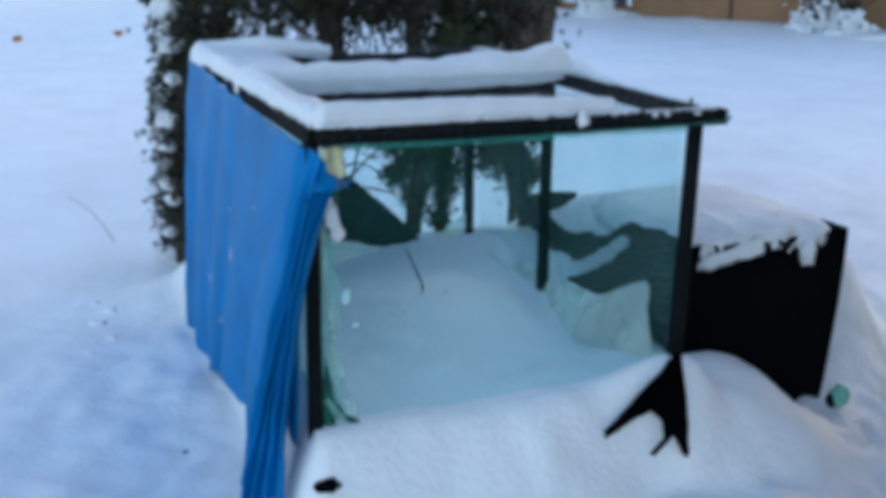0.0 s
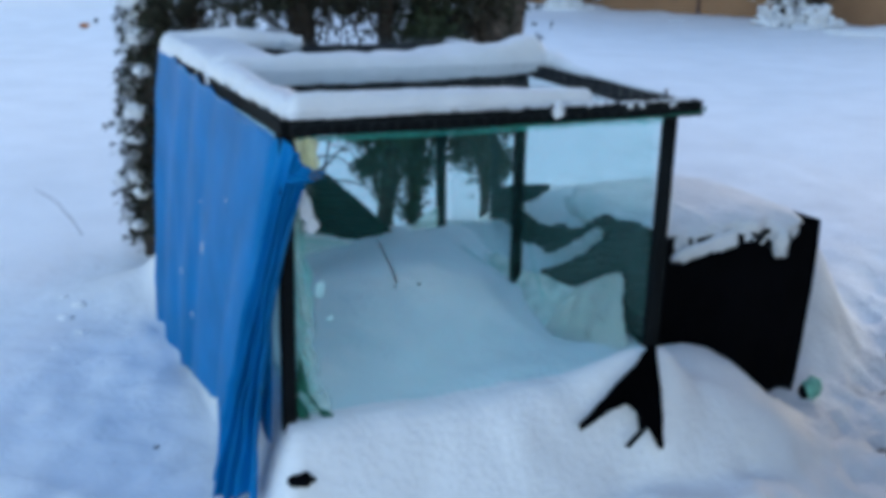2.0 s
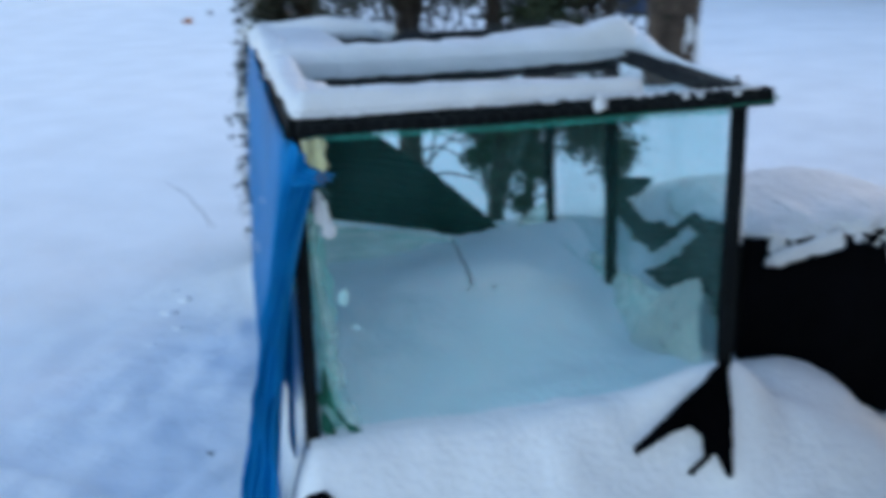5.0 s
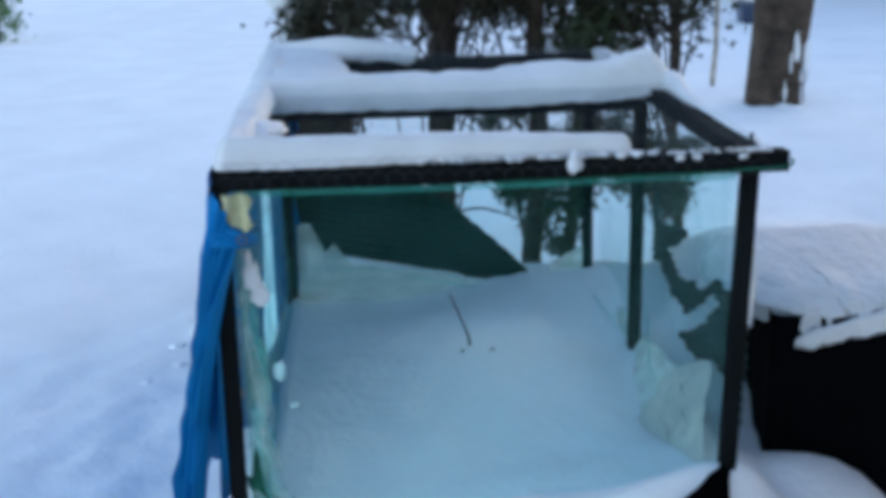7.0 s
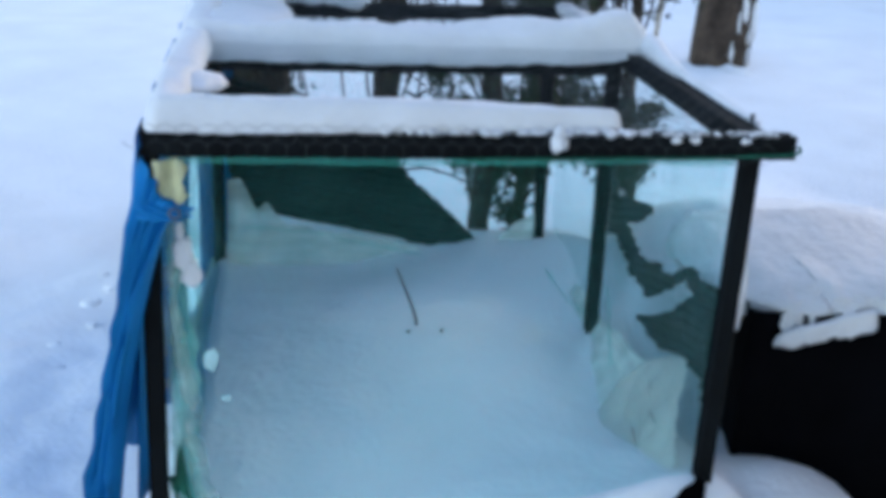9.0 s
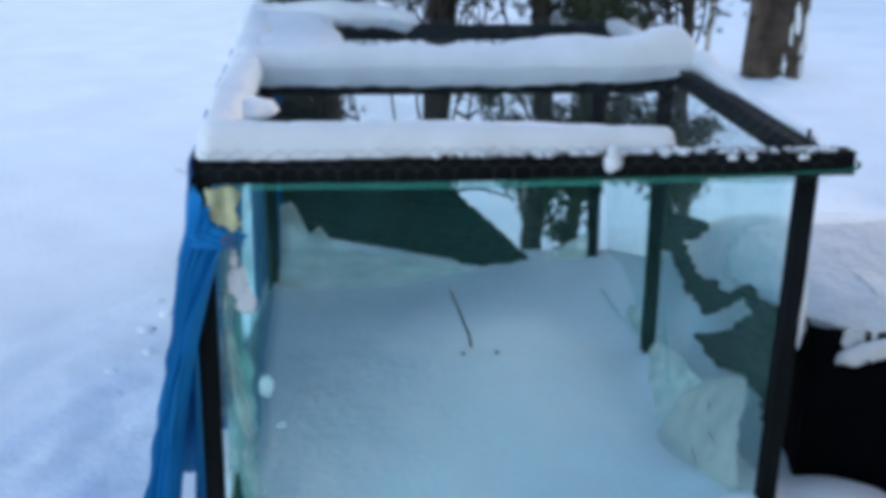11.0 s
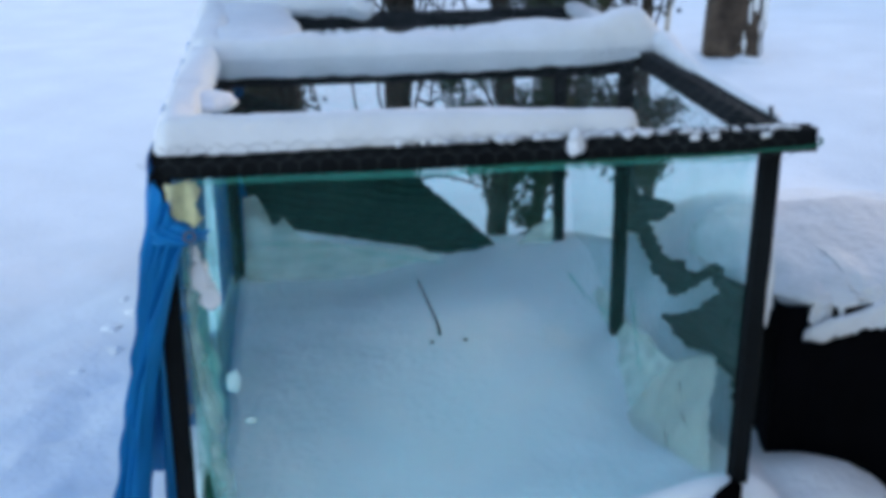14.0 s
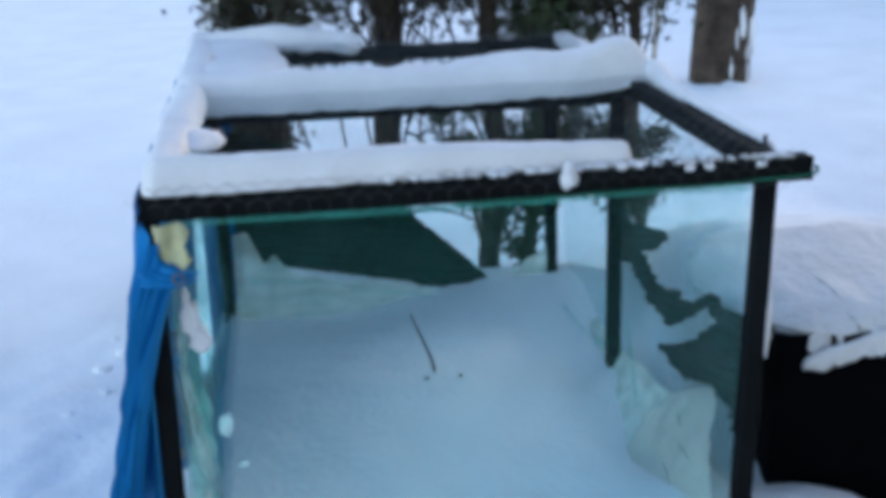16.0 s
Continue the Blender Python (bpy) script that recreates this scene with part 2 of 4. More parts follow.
def tube(points, radii, sides=7, rough=0.0, bm=None):
    """A tapered round limb through points."""
    bm = bm or bmesh.new()
    pts = [Vector(p) for p in points]
    rings = []
    for i, p in enumerate(pts):
        d = (pts[min(i + 1, len(pts) - 1)] - pts[max(i - 1, 0)]).normalized()
        s = d.cross(Vector((0.31, 0.95, 0.05))).normalized()
        u = s.cross(d).normalized()
        ring = []
        for k in range(sides):
            a = 2 * math.pi * k / sides
            r = radii[i] * (1 + rough * noise.noise(Vector((math.cos(a) * 2, math.sin(a) * 2, p.z * 4 + p.x * 3))))
            ring.append(bm.verts.new(p + s * math.cos(a) * r + u * math.sin(a) * r))
        rings.append(ring)
    for r0, r1 in zip(rings, rings[1:]):
        for k in range(sides):
            bm.faces.new((r0[k], r0[(k + 1) % sides], r1[(k + 1) % sides], r1[k]))
    bm.faces.new(rings[0][::-1])
    bm.faces.new(rings[-1])
    return bm


def fbm(x, y, z=0.0, octaves=4):
    v, a, f = 0.0, 1.0, 1.0
    for _ in range(octaves):
        v += a * noise.noise(Vector((x * f, y * f, z * f + 3.7)))
        a, f = a * 0.5, f * 2.1
    return v


def smooth(a, b, v):
    t = min(1.0, max(0.0, (v - a) / (b - a)))
    return t * t * (3 - 2 * t)


def snow_bar(name, path, label, group="snow on the cage", mat=None, droop=0.012, seed=0.0, steps=70, sides=20, lump=1.0, end=0.0, square=0.75, rag=24):
    """Snow lying along a support: path rows of x, y, z of its foot, half width, height."""
    verts, faces = [], []
    P = np.array(path, float)
    s = np.r_[0, np.cumsum(np.linalg.norm(np.diff(P[:, :3], axis=0), axis=1))]
    for i in range(steps + 1):
        t = s[-1] * i / steps
        x, y, z, hw, h = [float(np.interp(t, s, P[:, c])) for c in range(5)]
        k = min(int(np.searchsorted(s, t, "right")), len(s) - 1)
        d = P[k, :2] - P[k - 1, :2]
        d = d / (np.linalg.norm(d) + 1e-9)
        nx, ny = -d[1], d[0]
        e = min(t, s[-1] - t) / (end or max(hw, 0.02))
        cap = math.sqrt(max(0.03, 1 - (1 - min(1, e)) ** 2))
        for k in range(sides):
            a = 2 * math.pi * k / sides
            c, q = math.cos(a), math.sin(a)
            c = math.copysign(abs(c) ** square, c)
            up = h * abs(q) ** 0.8 if q > 0 else -droop * abs(q) ** 0.6
            w = 1 + lump * 0.22 * fbm(t * 7 + seed, a * 0.8, seed)
            hh = 1 + lump * 0.25 * fbm(t * 5 + seed + 31, c, seed)
            low = lump * droop * 1.2 * fbm(t * rag + seed, 5 + 3 * c, seed) if q < 0.05 else 0
            verts.append((x + nx * c * hw * w * cap, y + ny * c * hw * w * cap, z + up * hh * cap + low))
    for i in range(steps):
        for k in range(sides):
            a, b = i * sides + k, i * sides + (k + 1) % sides
            faces.append((a, b, b + sides, a + sides))
    faces.append(range(sides))
    faces.append(range(steps * sides, (steps + 1) * sides))
    return tagged(link(name, verts, faces, mat or SNOW), label, "snow", group)


def snow_lump(name, at, size, label, seed=0.0, group="snow on the cage", mat=None, parent=None):
    bm = bmesh.new()
    bmesh.ops.create_icosphere(bm, subdivisions=3, radius=1)
    for v in bm.verts:
        k = 1 + 0.45 * fbm(v.co.x * 1.3 + seed, v.co.y * 1.3, v.co.z * 1.3 + seed) + 0.22 * fbm(v.co.x * 3.1, v.co.y * 3.1 + seed, v.co.z * 3.1)
        v.co = Vector((v.co.x * size[0] * k, v.co.y * size[1] * k, v.co.z * size[2] * k)) + Vector(at)
    ob = part(name, bm, mat or SNOW, parent, smooth=True)
    return ob if parent else tagged(ob, label, "snow", group)


def net(name, origin, ex, ey, w, h, step, thick, mat, parent, sag=None, label="", keep=None, segs=14):
    """Woven threads, each a thin flat tape, on a sheet that hangs slack."""
    o, ex, ey = Vector(origin), Vector(ex).normalized(), Vector(ey).normalized()
    nn = ex.cross(ey)
    verts, faces = [], []

    def spot(u, v):
        d = sag(u, v) if sag else 0.0
        wob = 0.25 * step * noise.noise(Vector((u * 14, v * 14, 2.2)))
        return o + ex * (u + wob) + ey * (v + wob) + nn * d

    def cord(pts, across):
        base = len(verts)
        for p in pts:
            verts.extend((p + across * thick, p - across * thick))
        for i in range(len(pts) - 1):
            b = base + 2 * i
            faces.append((b, b + 1, b + 3, b + 2))

    def run(pts, uv, across):
        cur = []
        for p, q in zip(pts, uv):
            if keep is None or keep(*q):
                cur.append(p)
            else:
                if len(cur) > 1:
                    cord(cur, across)
                cur = []
        if len(cur) > 1:
            cord(cur, across)

    for i in range(int(w / step) + 1):
        uv = [(i * step, h * j / segs) for j in range(segs + 1)]
        run([spot(*q) for q in uv], uv, ex)
    for j in range(int(h / step) + 1):
        uv = [(w * i / segs, j * step) for i in range(segs + 1)]
        run([spot(*q) for q in uv], uv, ey)
    return link(name, verts, faces, mat, parent, label, smooth=False)


def inside(p, poly):
    r = False
    for (x0, y0), (x1, y1) in zip(poly, poly[1:] + poly[:1]):
        if (y0 > p[1]) != (y1 > p[1]) and p[0] < (x1 - x0) * (p[1] - y0) / (y1 - y0) + x0:
            r = not r
    return r


def nearest(p, poly):
    best, at = 1e9, p
    for a, b in zip(poly, poly[1:] + poly[:1]):
        d = (b[0] - a[0], b[1] - a[1])
        t = min(1, max(0, ((p[0] - a[0]) * d[0] + (p[1] - a[1]) * d[1]) / (d[0] ** 2 + d[1] ** 2 + 1e-12)))
        q = (a[0] + d[0] * t, a[1] + d[1] * t)
        e = (q[0] - p[0]) ** 2 + (q[1] - p[1]) ** 2
        if e < best:
            best, at = e, q
    return at


def patch(name, outline, lift, mat, parent=None, label="", cell=0.01, thick=0.003, wave=0.01, seed=0.0):
    """A cut piece of cloth: a fine grid trimmed to an outline in (u, v), laid on the sheet lift(u, v, ripple)."""
    outline = list(outline)
    us, vs = [p[0] for p in outline], [p[1] for p in outline]
    nu, nv = int((max(us) - min(us)) / cell) + 2, int((max(vs) - min(vs)) / cell) + 2
    bm = bmesh.new()
    made = {}

    def vert(i, j):
        if (i, j) not in made:
            made[i, j] = bm.verts.new((min(us) + i * cell, min(vs) + j * cell, 0))
        return made[i, j]

    for i in range(nu):
        for j in range(nv):
            if inside((min(us) + (i + 0.5) * cell, min(vs) + (j + 0.5) * cell), outline):
                bm.faces.new((vert(i, j), vert(i + 1, j), vert(i + 1, j + 1), vert(i, j + 1)))
    for v in bm.verts:
        if v.is_boundary:
            q = nearest((v.co.x, v.co.y), outline)
            k = 0.004 * noise.noise(Vector((v.co.x * 70 + seed, v.co.y * 70, 1)))
            v.co.x, v.co.y = q[0] + k, q[1] + k
    for v in bm.verts:
        w = wave * fbm(v.co.x * 9 + seed, v.co.y * 9, seed)
        v.co = Vector(lift(v.co.x, v.co.y, w))
    bmesh.ops.solidify(bm, geom=bm.faces[:], thickness=thick)
    return part(name, bm, mat, parent, label, smooth=True)


# ---- ground ----
def ground_z(x, y):
    """Height of the snow: a lawn, the drift held in the cage, and a trodden slope beside it."""
    z = -0.27 + 0.15 * smooth(2.0, 5.0, y) - 0.07 * smooth(0.0, -1.2, y)
    z += 0.05 * fbm(x * 0.35, y * 0.35, 1.0, 3) * smooth(-1, 3, abs(y) + abs(x) * 0.5)
    lip = 1 - smooth(0.08, 0.3, y)
    inx = smooth(-0.06 - 0.045 * lip, 0.05 - 0.05 * lip, x) * (1 - smooth(1.10, 1.25, x) * 0.3 - 0.7 * smooth(1.25, 1.78, x))
    iny = smooth(-0.21 + 0.05 * smooth(0.6, 1.0, x), 0.03 + 0.05 * smooth(0.6, 1.0, x), y) * (1 - smooth(1.75, 2.5, y))
    drift = 0.275
    drift += 0.085 * math.exp(-((x - 0.5) / 0.4) ** 2 - ((y - 0.85) / 0.4) ** 2)
    drift += 0.035 * math.exp(-((x - 0.98) / 0.3) ** 2 - ((y - 1.62) / 0.28) ** 2)
    drift += 0.07 * math.exp(-((x - 1.06) / 0.2) ** 2 - ((y - 0.03) / 0.10) ** 2)
    drift -= 0.045 * math.exp(-((x - 0.3) / 0.4) ** 2 - ((y - 1.65) / 0.3) ** 2)
    drift -= 0.055 * math.exp(-((x - 1.03) / 0.12) ** 2 - ((y - 0.62) / 0.28) ** 2)
    drift += 0.03 * math.exp(-((x - 1.02) / 0.15) ** 2 - ((y - 0.22) / 0.15) ** 2)
    z += drift * inx * iny
    z += 0.50 * math.exp(-((x - 1.92) / 0.55) ** 4 - (((y - 1.3) / 0.55) ** 4 if y < 1.3 else ((y - 1.3) / 1.1) ** 2))
    z += 0.08 * math.exp(-((x - 1.42) / 0.2) ** 2 - ((y - 0.27) / 0.13) ** 2)
    z += 0.10 * math.exp(-((x - 1.22) / 0.12) ** 2 - ((y - 1.5) / 0.3) ** 2)
    z -= 0.05 * math.exp(-((x - 1.80) / 0.22) ** 2 - ((y - 0.34) / 0.16) ** 2)
    z += 0.20 * math.exp(-((x - 0.25) / 0.45) ** 2 - ((y - 2.15) / 0.28) ** 2)
    z += 0.045 * smooth(0.0, 0.14, 0.62 - (x + 0.75) - y) * (1 - smooth(-0.35, -0.05, x)) * smooth(-3, -2, y)
    z -= 0.10 * smooth(4.5, 7.5, x) * smooth(6.5, 9.5, y)
    far = smooth(4.5, 5.5, y) * (1 - smooth(3.0, 5.0, x))
    z += far * (0.05 * math.exp(-((y - 6.6 - 0.06 * x) / 0.16) ** 2) + 0.04 * math.exp(-((y - 8.3 - 0.1 * x) / 0.25) ** 2) + 0.05 * smooth(10.5, 11.5, y + 0.2 * x))
    face = math.exp(-((y + 0.12) / 0.16) ** 2) * smooth(0.0, 0.2, x) * (1 - smooth(1.2, 1.5, x))
    z += face * (0.022 * fbm(x * 9, y * 9, 7.0) + 0.035 * abs(fbm(x * 5, y * 5, 12.0)) - 0.018)
    away = 0.737 * (x - 1.62) - 0.676 * (y + 0.25)
    trod = smooth(-0.28, 0.02, away) * (1 - smooth(0.9, 1.2, away)) * (1 - smooth(1.2, 2.2, y)) * smooth(-6, -4, y)
    z += trod * (-0.385 + 0.04 * fbm(x * 6, y * 6, 3.0) + 0.03 * fbm(x * 17, y * 17, 5.0) - z)
    calm = 1 - 0.6 * inx * iny
    near = calm * math.exp(-((x - 0.6) / 2.5) ** 2 - ((y - 0.3) / 2.5) ** 2)
    z += near * (0.026 * fbm(x * 4, y * 4, 2.0) + 0.015 * fbm(x * 11, y * 11, 4.0))
    right = smooth(1.2, 2.0, x) * smooth(1.0, 0.0, y) * math.exp(-((x - 2) / 1.5) ** 2)
    z += right * (0.05 * fbm(x * 3.2, y * 3.2, 9.0) + 0.05 * abs(fbm(x * 8, y * 8, 5.0)))
    return z


def axis(lo, a, b, hi, step):
    v = list(np.arange(a, b, step))
    d, p = step, a
    while p > lo:
        d *= 1.16
        p -= d
        v.insert(0, p)
    d, p = step, b
    while p < hi:
        v.append(p)
        d *= 1.16
        p += d
    return v


gx, gy = axis(-400, -1.6, 3.2, 400, 0.03), axis(-300, -1.0, 3.0, 600, 0.03)
gv = [(x, y, ground_z(x, y)) for y in gy for x in gx]
nx_ = len(gx)
gf = [(j * nx_ + i, j * nx_ + i + 1, (j + 1) * nx_ + i + 1, (j + 1) * nx_ + i) for j in range(len(gy) - 1) for i in range(nx_ - 1)]
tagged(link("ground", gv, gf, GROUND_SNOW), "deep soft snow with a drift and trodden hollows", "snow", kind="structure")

CREAM = material("cream_cloth", (0.84, 0.83, 0.56), 0.8, vary=0.12, scale=20, grain=90, bump=0.6)
PAVE = material("wet_concrete", (0.16, 0.145, 0.135), 0.6, vary=0.25, scale=6, grain=60, bump=0.4)
pb = bmesh.new()
pv = [pb.verts.new(c) for c in ((0.9, -1.2, -0.392), (1.5, -1.8, -0.392), (3.0, 0.6, -0.392), (2.3, 1.2, -0.392))]
pb.faces.new(pv)
pb2 = bmesh.ops.extrude_face_region(pb, geom=pb.faces[:])
for v in [e for e in pb2["geom"] if isinstance(e, bmesh.types.BMVert)]:
    v.co.z -= 0.1
tagged(part("pavement", pb, PAVE), "wet grey concrete path showing through trodden snow", "path", kind="structure")

# an unseen plain wall beside the path, added to dim the right side
WALLM = material("unseen_wall_siding", (0.26, 0.17, 0.11), 0.8, vary=0.12, scale=1.5, grain=30)
wb = bmesh.new()
bmesh.ops.create_cube(wb, size=1, matrix=Matrix.Translation((2.95, -4.2, 2.5)) @ Matrix.Diagonal((0.3, 9.6, 6.0, 1)))
tagged(part("unseen_east_wall", wb, WALLM), "unseen plain brown wall beside the path, added to block sky light", "wall", kind="structure")

# ---- the cage ----
cage = thing("garden_cage", "black timber garden cage with green netting, laden with snow", "cage", at=(0.55, 0.85, -0.3))


def under(ob, parent):
    ob.parent = parent
    ob.matrix_parent_inverse = Matrix.Translation(-Vector(parent.location))
    return ob


def cp(name, bm, mat=TIMBER, label=""):
    return under(part(name, bm, mat, None, label), cage)


cp("front_rail", beam((0.004, 0.022, 0.779), (1.157, 0.022, 0.781), 0.045, 0.043, 16))
cp("middle_rail", beam((0.03, 0.965, 0.748), (1.065, 0.965, 0.748), 0.045, 0.043))
cp("back_rail", beam((0.03, 1.725, 0.762), (1.075, 1.725, 0.762), 0.045, 0.043))
cp("side_rail", beam((0.005, 0.046, 0.772), (0.005, 1.75, 0.765), 0.045, 0.043))
cp("side_rail", beam((1.098, 0.046, 0.777), (1.098, 1.75, 0.765), 0.045, 0.043))
for x, y, top, lean in ((-0.004, 0.055, 0.756, 0.0), (1.096, 0.068, 0.756, 0.034), (1.07, 0.985, 0.745, 0.008), (1.055, 1.69, 0.742, 0.0), (0.045, 1.69, 0.742, 0.0)):
    cp("post", beam((x - lean, y, -0.32), (x, y, top), 0.035, 0.035, 14))
cp("nail", tube([(1.118, 0.13, 0.79), (1.117, 0.13, 0.814), (1.117, 0.13, 0.816)], [0.004, 0.004, 0.007]), STEEL, "grey steel nail standing proud")


def front_sag(u, v):
    return 0.012 * math.sin(3.1 * u) + 0.015 * fbm(u * 3, v * 3, 1)


def side_sag(u, v):
    return 0.05 * math.sin(math.pi * min(1, u / 0.95)) * (1 - v / 0.75) + 0.012 * fbm(u * 4, v * 4, 6)


under(net("front_netting", (0.02, 0.094, -0.06), (1, 0, 0), (0, 0, 1), 1.06, 0.815, 0.0075, 0.0004, NET, None, front_sag), cage)
under(net("side_netting", (0.022, 0.088, -0.06), (1, 0, 0), (0, 0, 1), 0.075, 0.62, 0.0045, 0.0007, BUNCH, None, lambda u, v: 0.01 * math.sin(u * 80 + v * 6), "bunched netting beside a post",
          lambda u, v: u < 0.05 + 0.03 * fbm(v * 7, 4.0), 50), cage)
under(net("side_netting", (1.105, 0.06, -0.05), (0, 1, 0), (0, 0, 1), 1.64, 0.80, 0.0085, 0.0011, FROST, None, side_sag, "netting frosted with fine snow"), cage)
under(net("back_netting", (0.02, 1.735, 0.0), (1, 0, 0), (0, 0, 1), 1.05, 0.75, 0.010, 0.0003, NET, None, front_sag), cage)
under(net("hem_netting", (0.03, 0.05, 0.738), (1, 0, 0), (0, 0, 1), 1.03, 0.020, 0.005, 0.0006, CORD, None, front_sag, "teal doubled hem of the netting"), cage)


def drape(name, spot, nu, nv, mat, label):
    """A slack sheet of fine netting over spot(u, v), u and v from 0 to 1."""
    verts = [spot(i / nu, j / nv) for i in range(nu + 1) for j in range(nv + 1)]
    faces = [(i * (nv + 1) + j, i * (nv + 1) + j + 1, (i + 1) * (nv + 1) + j + 1, (i + 1) * (nv + 1) + j) for i in range(nu) for j in range(nv)]
    return under(link(name, verts, faces, mat, None, label), cage)


def left_wall(u, v):
    y = 0.09 + 1.58 * u
    low = (1 - v) ** 1.5
    return (0.022 + 0.035 * low * (1 - 0.3 * u) + 0.012 * fbm(y * 5, v * 3, 4), y, -0.06 + 0.80 * v)


def back_band(u, v):
    x = 0.07 + 0.98 * u
    top = float(np.interp(x, (0.07, 0.11, 0.16, 0.19, 0.25, 0.45, 0.80, 0.887, 0.97, 1.05), (0.24, 0.25, 0.13, 0.17, 0.10, 0.062, -0.008, 0.015, 0.09, 0.15)))
    top += 0.012 * fbm(x * 16, 1.0, 2.0)
    z = -0.10 + (top + 0.10) * v
    return (x, 1.692 - 0.05 * (1 - v) + 0.014 * fbm(x * 8, v * 2, 6), z)


def right_apron(u, v):
    y = 0.50 + 1.15 * u
    k = 1 - v
    top = 0.15 - 0.05 * smooth(0.5, 1.3, y) + 0.02 * fbm(y * 5, 3.0)
    x = 1.092 - 0.012 * u - 0.11 * k ** 1.7
    return (x + 0.010 * fbm(y * 6, v * 3, 9), y, -0.05 + top * v)


def front_curtain(u, v):
    w = 0.055 + 0.03 * fbm(v * 6, 4.0) + 0.05 * (1 - v) ** 3
    return (0.012 + w * u, 0.082 - 0.012 * math.sin(u * 9 + v * 5), -0.04 + 0.66 * v)


def front_sheet(u, v):
    x = 0.03 + 1.03 * u
    return (x, 0.088 + 0.012 * math.sin(3.1 * x) - 0.008 * (1 - v), -0.06 + 0.80 * v)


drape("front_netting", front_sheet, 40, 24, TEAL, "fine teal netting hanging slack over the front")
drape("side_netting", left_wall, 40, 24, WALLNET, "slack pale green netting inside the tarpaulin")
drape("back_netting", back_band, 80, 10, CRUST, "foot of the back netting clogged with snow")
drape("side_netting", right_apron, 50, 12, CRUST, "slumped foot of the side netting")
drape("front_netting", front_curtain, 8, 50, VEIL, "pale bunched netting beside a post")


def curved(pts, n=16, k=0.008, sd=0.0):
    """Smooth way through pts, a little unsteady."""
    P = [Vector(p) for p in pts]
    P = [P[0] * 2 - P[1]] + P + [P[-1] * 2 - P[-2]]
    out = []
    for i in range(len(P) - 3):
        for m_ in range(n // (len(P) - 3) + 1):
            t = m_ / (n // (len(P) - 3) + 1)
            a, b, c, d = P[i:i + 4]
            q = 0.5 * ((2 * b) + (c - a) * t + (2 * a - 5 * b + 4 * c - d) * t * t + (3 * b - a - 3 * c + d) * t ** 3)
            out.append(q + Vector((noise.noise(q * 9 + Vector((sd, 0, 0))), noise.noise(q * 9 + Vector((0, sd, 0))), noise.noise(q * 9 + Vector((0, 0, sd + 4))))) * k)
    return out


way = curved([(0.55, -0.003, 0.757), (0.8, -0.003, 0.762), (1.0, -0.004, 0.764), (1.15, -0.003, 0.772), (1.161, 0.0, 0.79)], 24, 0.003)
cp("edge_cord", tube(way, [0.003] * len(way), 6), DARKGREEN, "dark green edge cord of the netting")
for sd, pts in enumerate(([(1.06, 0.12, -0.02), (1.05, 0.4, -0.05), (1.05, 0.62, -0.03), (1.07, 0.80, 0.06), (1.08, 0.93, 0.2)],
                          [(0.12, 1.655, 0.10), (0.3, 1.65, 0.085), (0.5, 1.655, 0.045), (0.72, 1.65, 0.0)], [(1.02, 1.4, 0.05), (1.05, 1.2, 0.03), (1.06, 1.0, 0.06)],
                          [(0.05, 0.09, 0.10), (0.07, 0.085, 0.03), (0.13, 0.07, -0.02)], [(0.85, 0.20, 0.02), (0.95, 0.32, 0.005), (1.04, 0.42, -0.01)],
                          [(0.03, 0.085, 0.16), (0.04, 0.07, 0.08), (0.08, 0.07, 0.02), (0.12, 0.06, -0.02)], [(0.022, 0.075, 0.10), (0.028, 0.07, 0.04), (0.04, 0.065, -0.02), (0.035, 0.06, -0.08)])):
    way = curved(pts, sd=sd * 3.0)
    cp("net_fold", tube(way, [0.001 + (0.03 if sd > 4 else 0.0025) * abs(noise.noise(p * 14)) for p in way], 6), DARKGREEN if sd > 4 else CORD, "rolled fold of green netting")


def hex_wire(x0, x1, y0, y1, z, r):
    """Chicken wire: hexagon cells of thin cord, one joined sheet."""
    verts, faces = [], []
    done = set()
    dx, dy = r * math.sqrt(3), r * 1.5
    t = 0.0004
    for j in range(int((y1 - y0) / dy) + 1):
        for i in range(int((x1 - x0) / dx) + 1):
            cx, cy = x0 + i * dx + (dx / 2 if j % 2 else 0), y0 + j * dy
            c = [(cx + r * math.sin(math.pi / 3 * k), cy + r * math.cos(math.pi / 3 * k)) for k in range(6)]
            for k in range(6):
                a, b = c[k], c[(k + 1) % 6]
                key = (round(a[0] + b[0], 3), round(a[1] + b[1], 3))
                if key in done or max(a[0], b[0]) > x1 or min(a[0], b[0]) < x0 or max(a[1], b[1]) > y1:
                    continue
                done.add(key)
                d = Vector((b[0] - a[0], b[1] - a[1], 0)).normalized()
                s = Vector((-d.y, d.x, 0)) * t
                base = len(verts)
                for p in (a, b):
                    zz = z + 0.006 * noise.noise(Vector((p[0] * 6, p[1] * 6, 0))) - 0.012 * math.sin(math.pi * min(1, max(0, (p[1] - 0.05) / 0.9))) ** 2
                    q = Vector((p[0], p[1], zz))
                    verts.extend((q + s, q - s, q + Vector((0, 0, 1.6 * t))))
                b0 = base
                faces.extend(((b0, b0 + 1, b0 + 4, b0 + 3), (b0 + 1, b0 + 2, b0 + 5, b0 + 4), (b0 + 2, b0, b0 + 3, b0 + 5)))
    return verts, faces


hv, hf = hex_wire(0.0, 1.125, 0.0, 1.74, 0.804, 0.0195)
wire = link("wire_mesh", hv, hf, WIRE, None, "thin grey hexagonal wire over the top", smooth=False)
wire["kind"] = "stuff"
under(wire, cage)
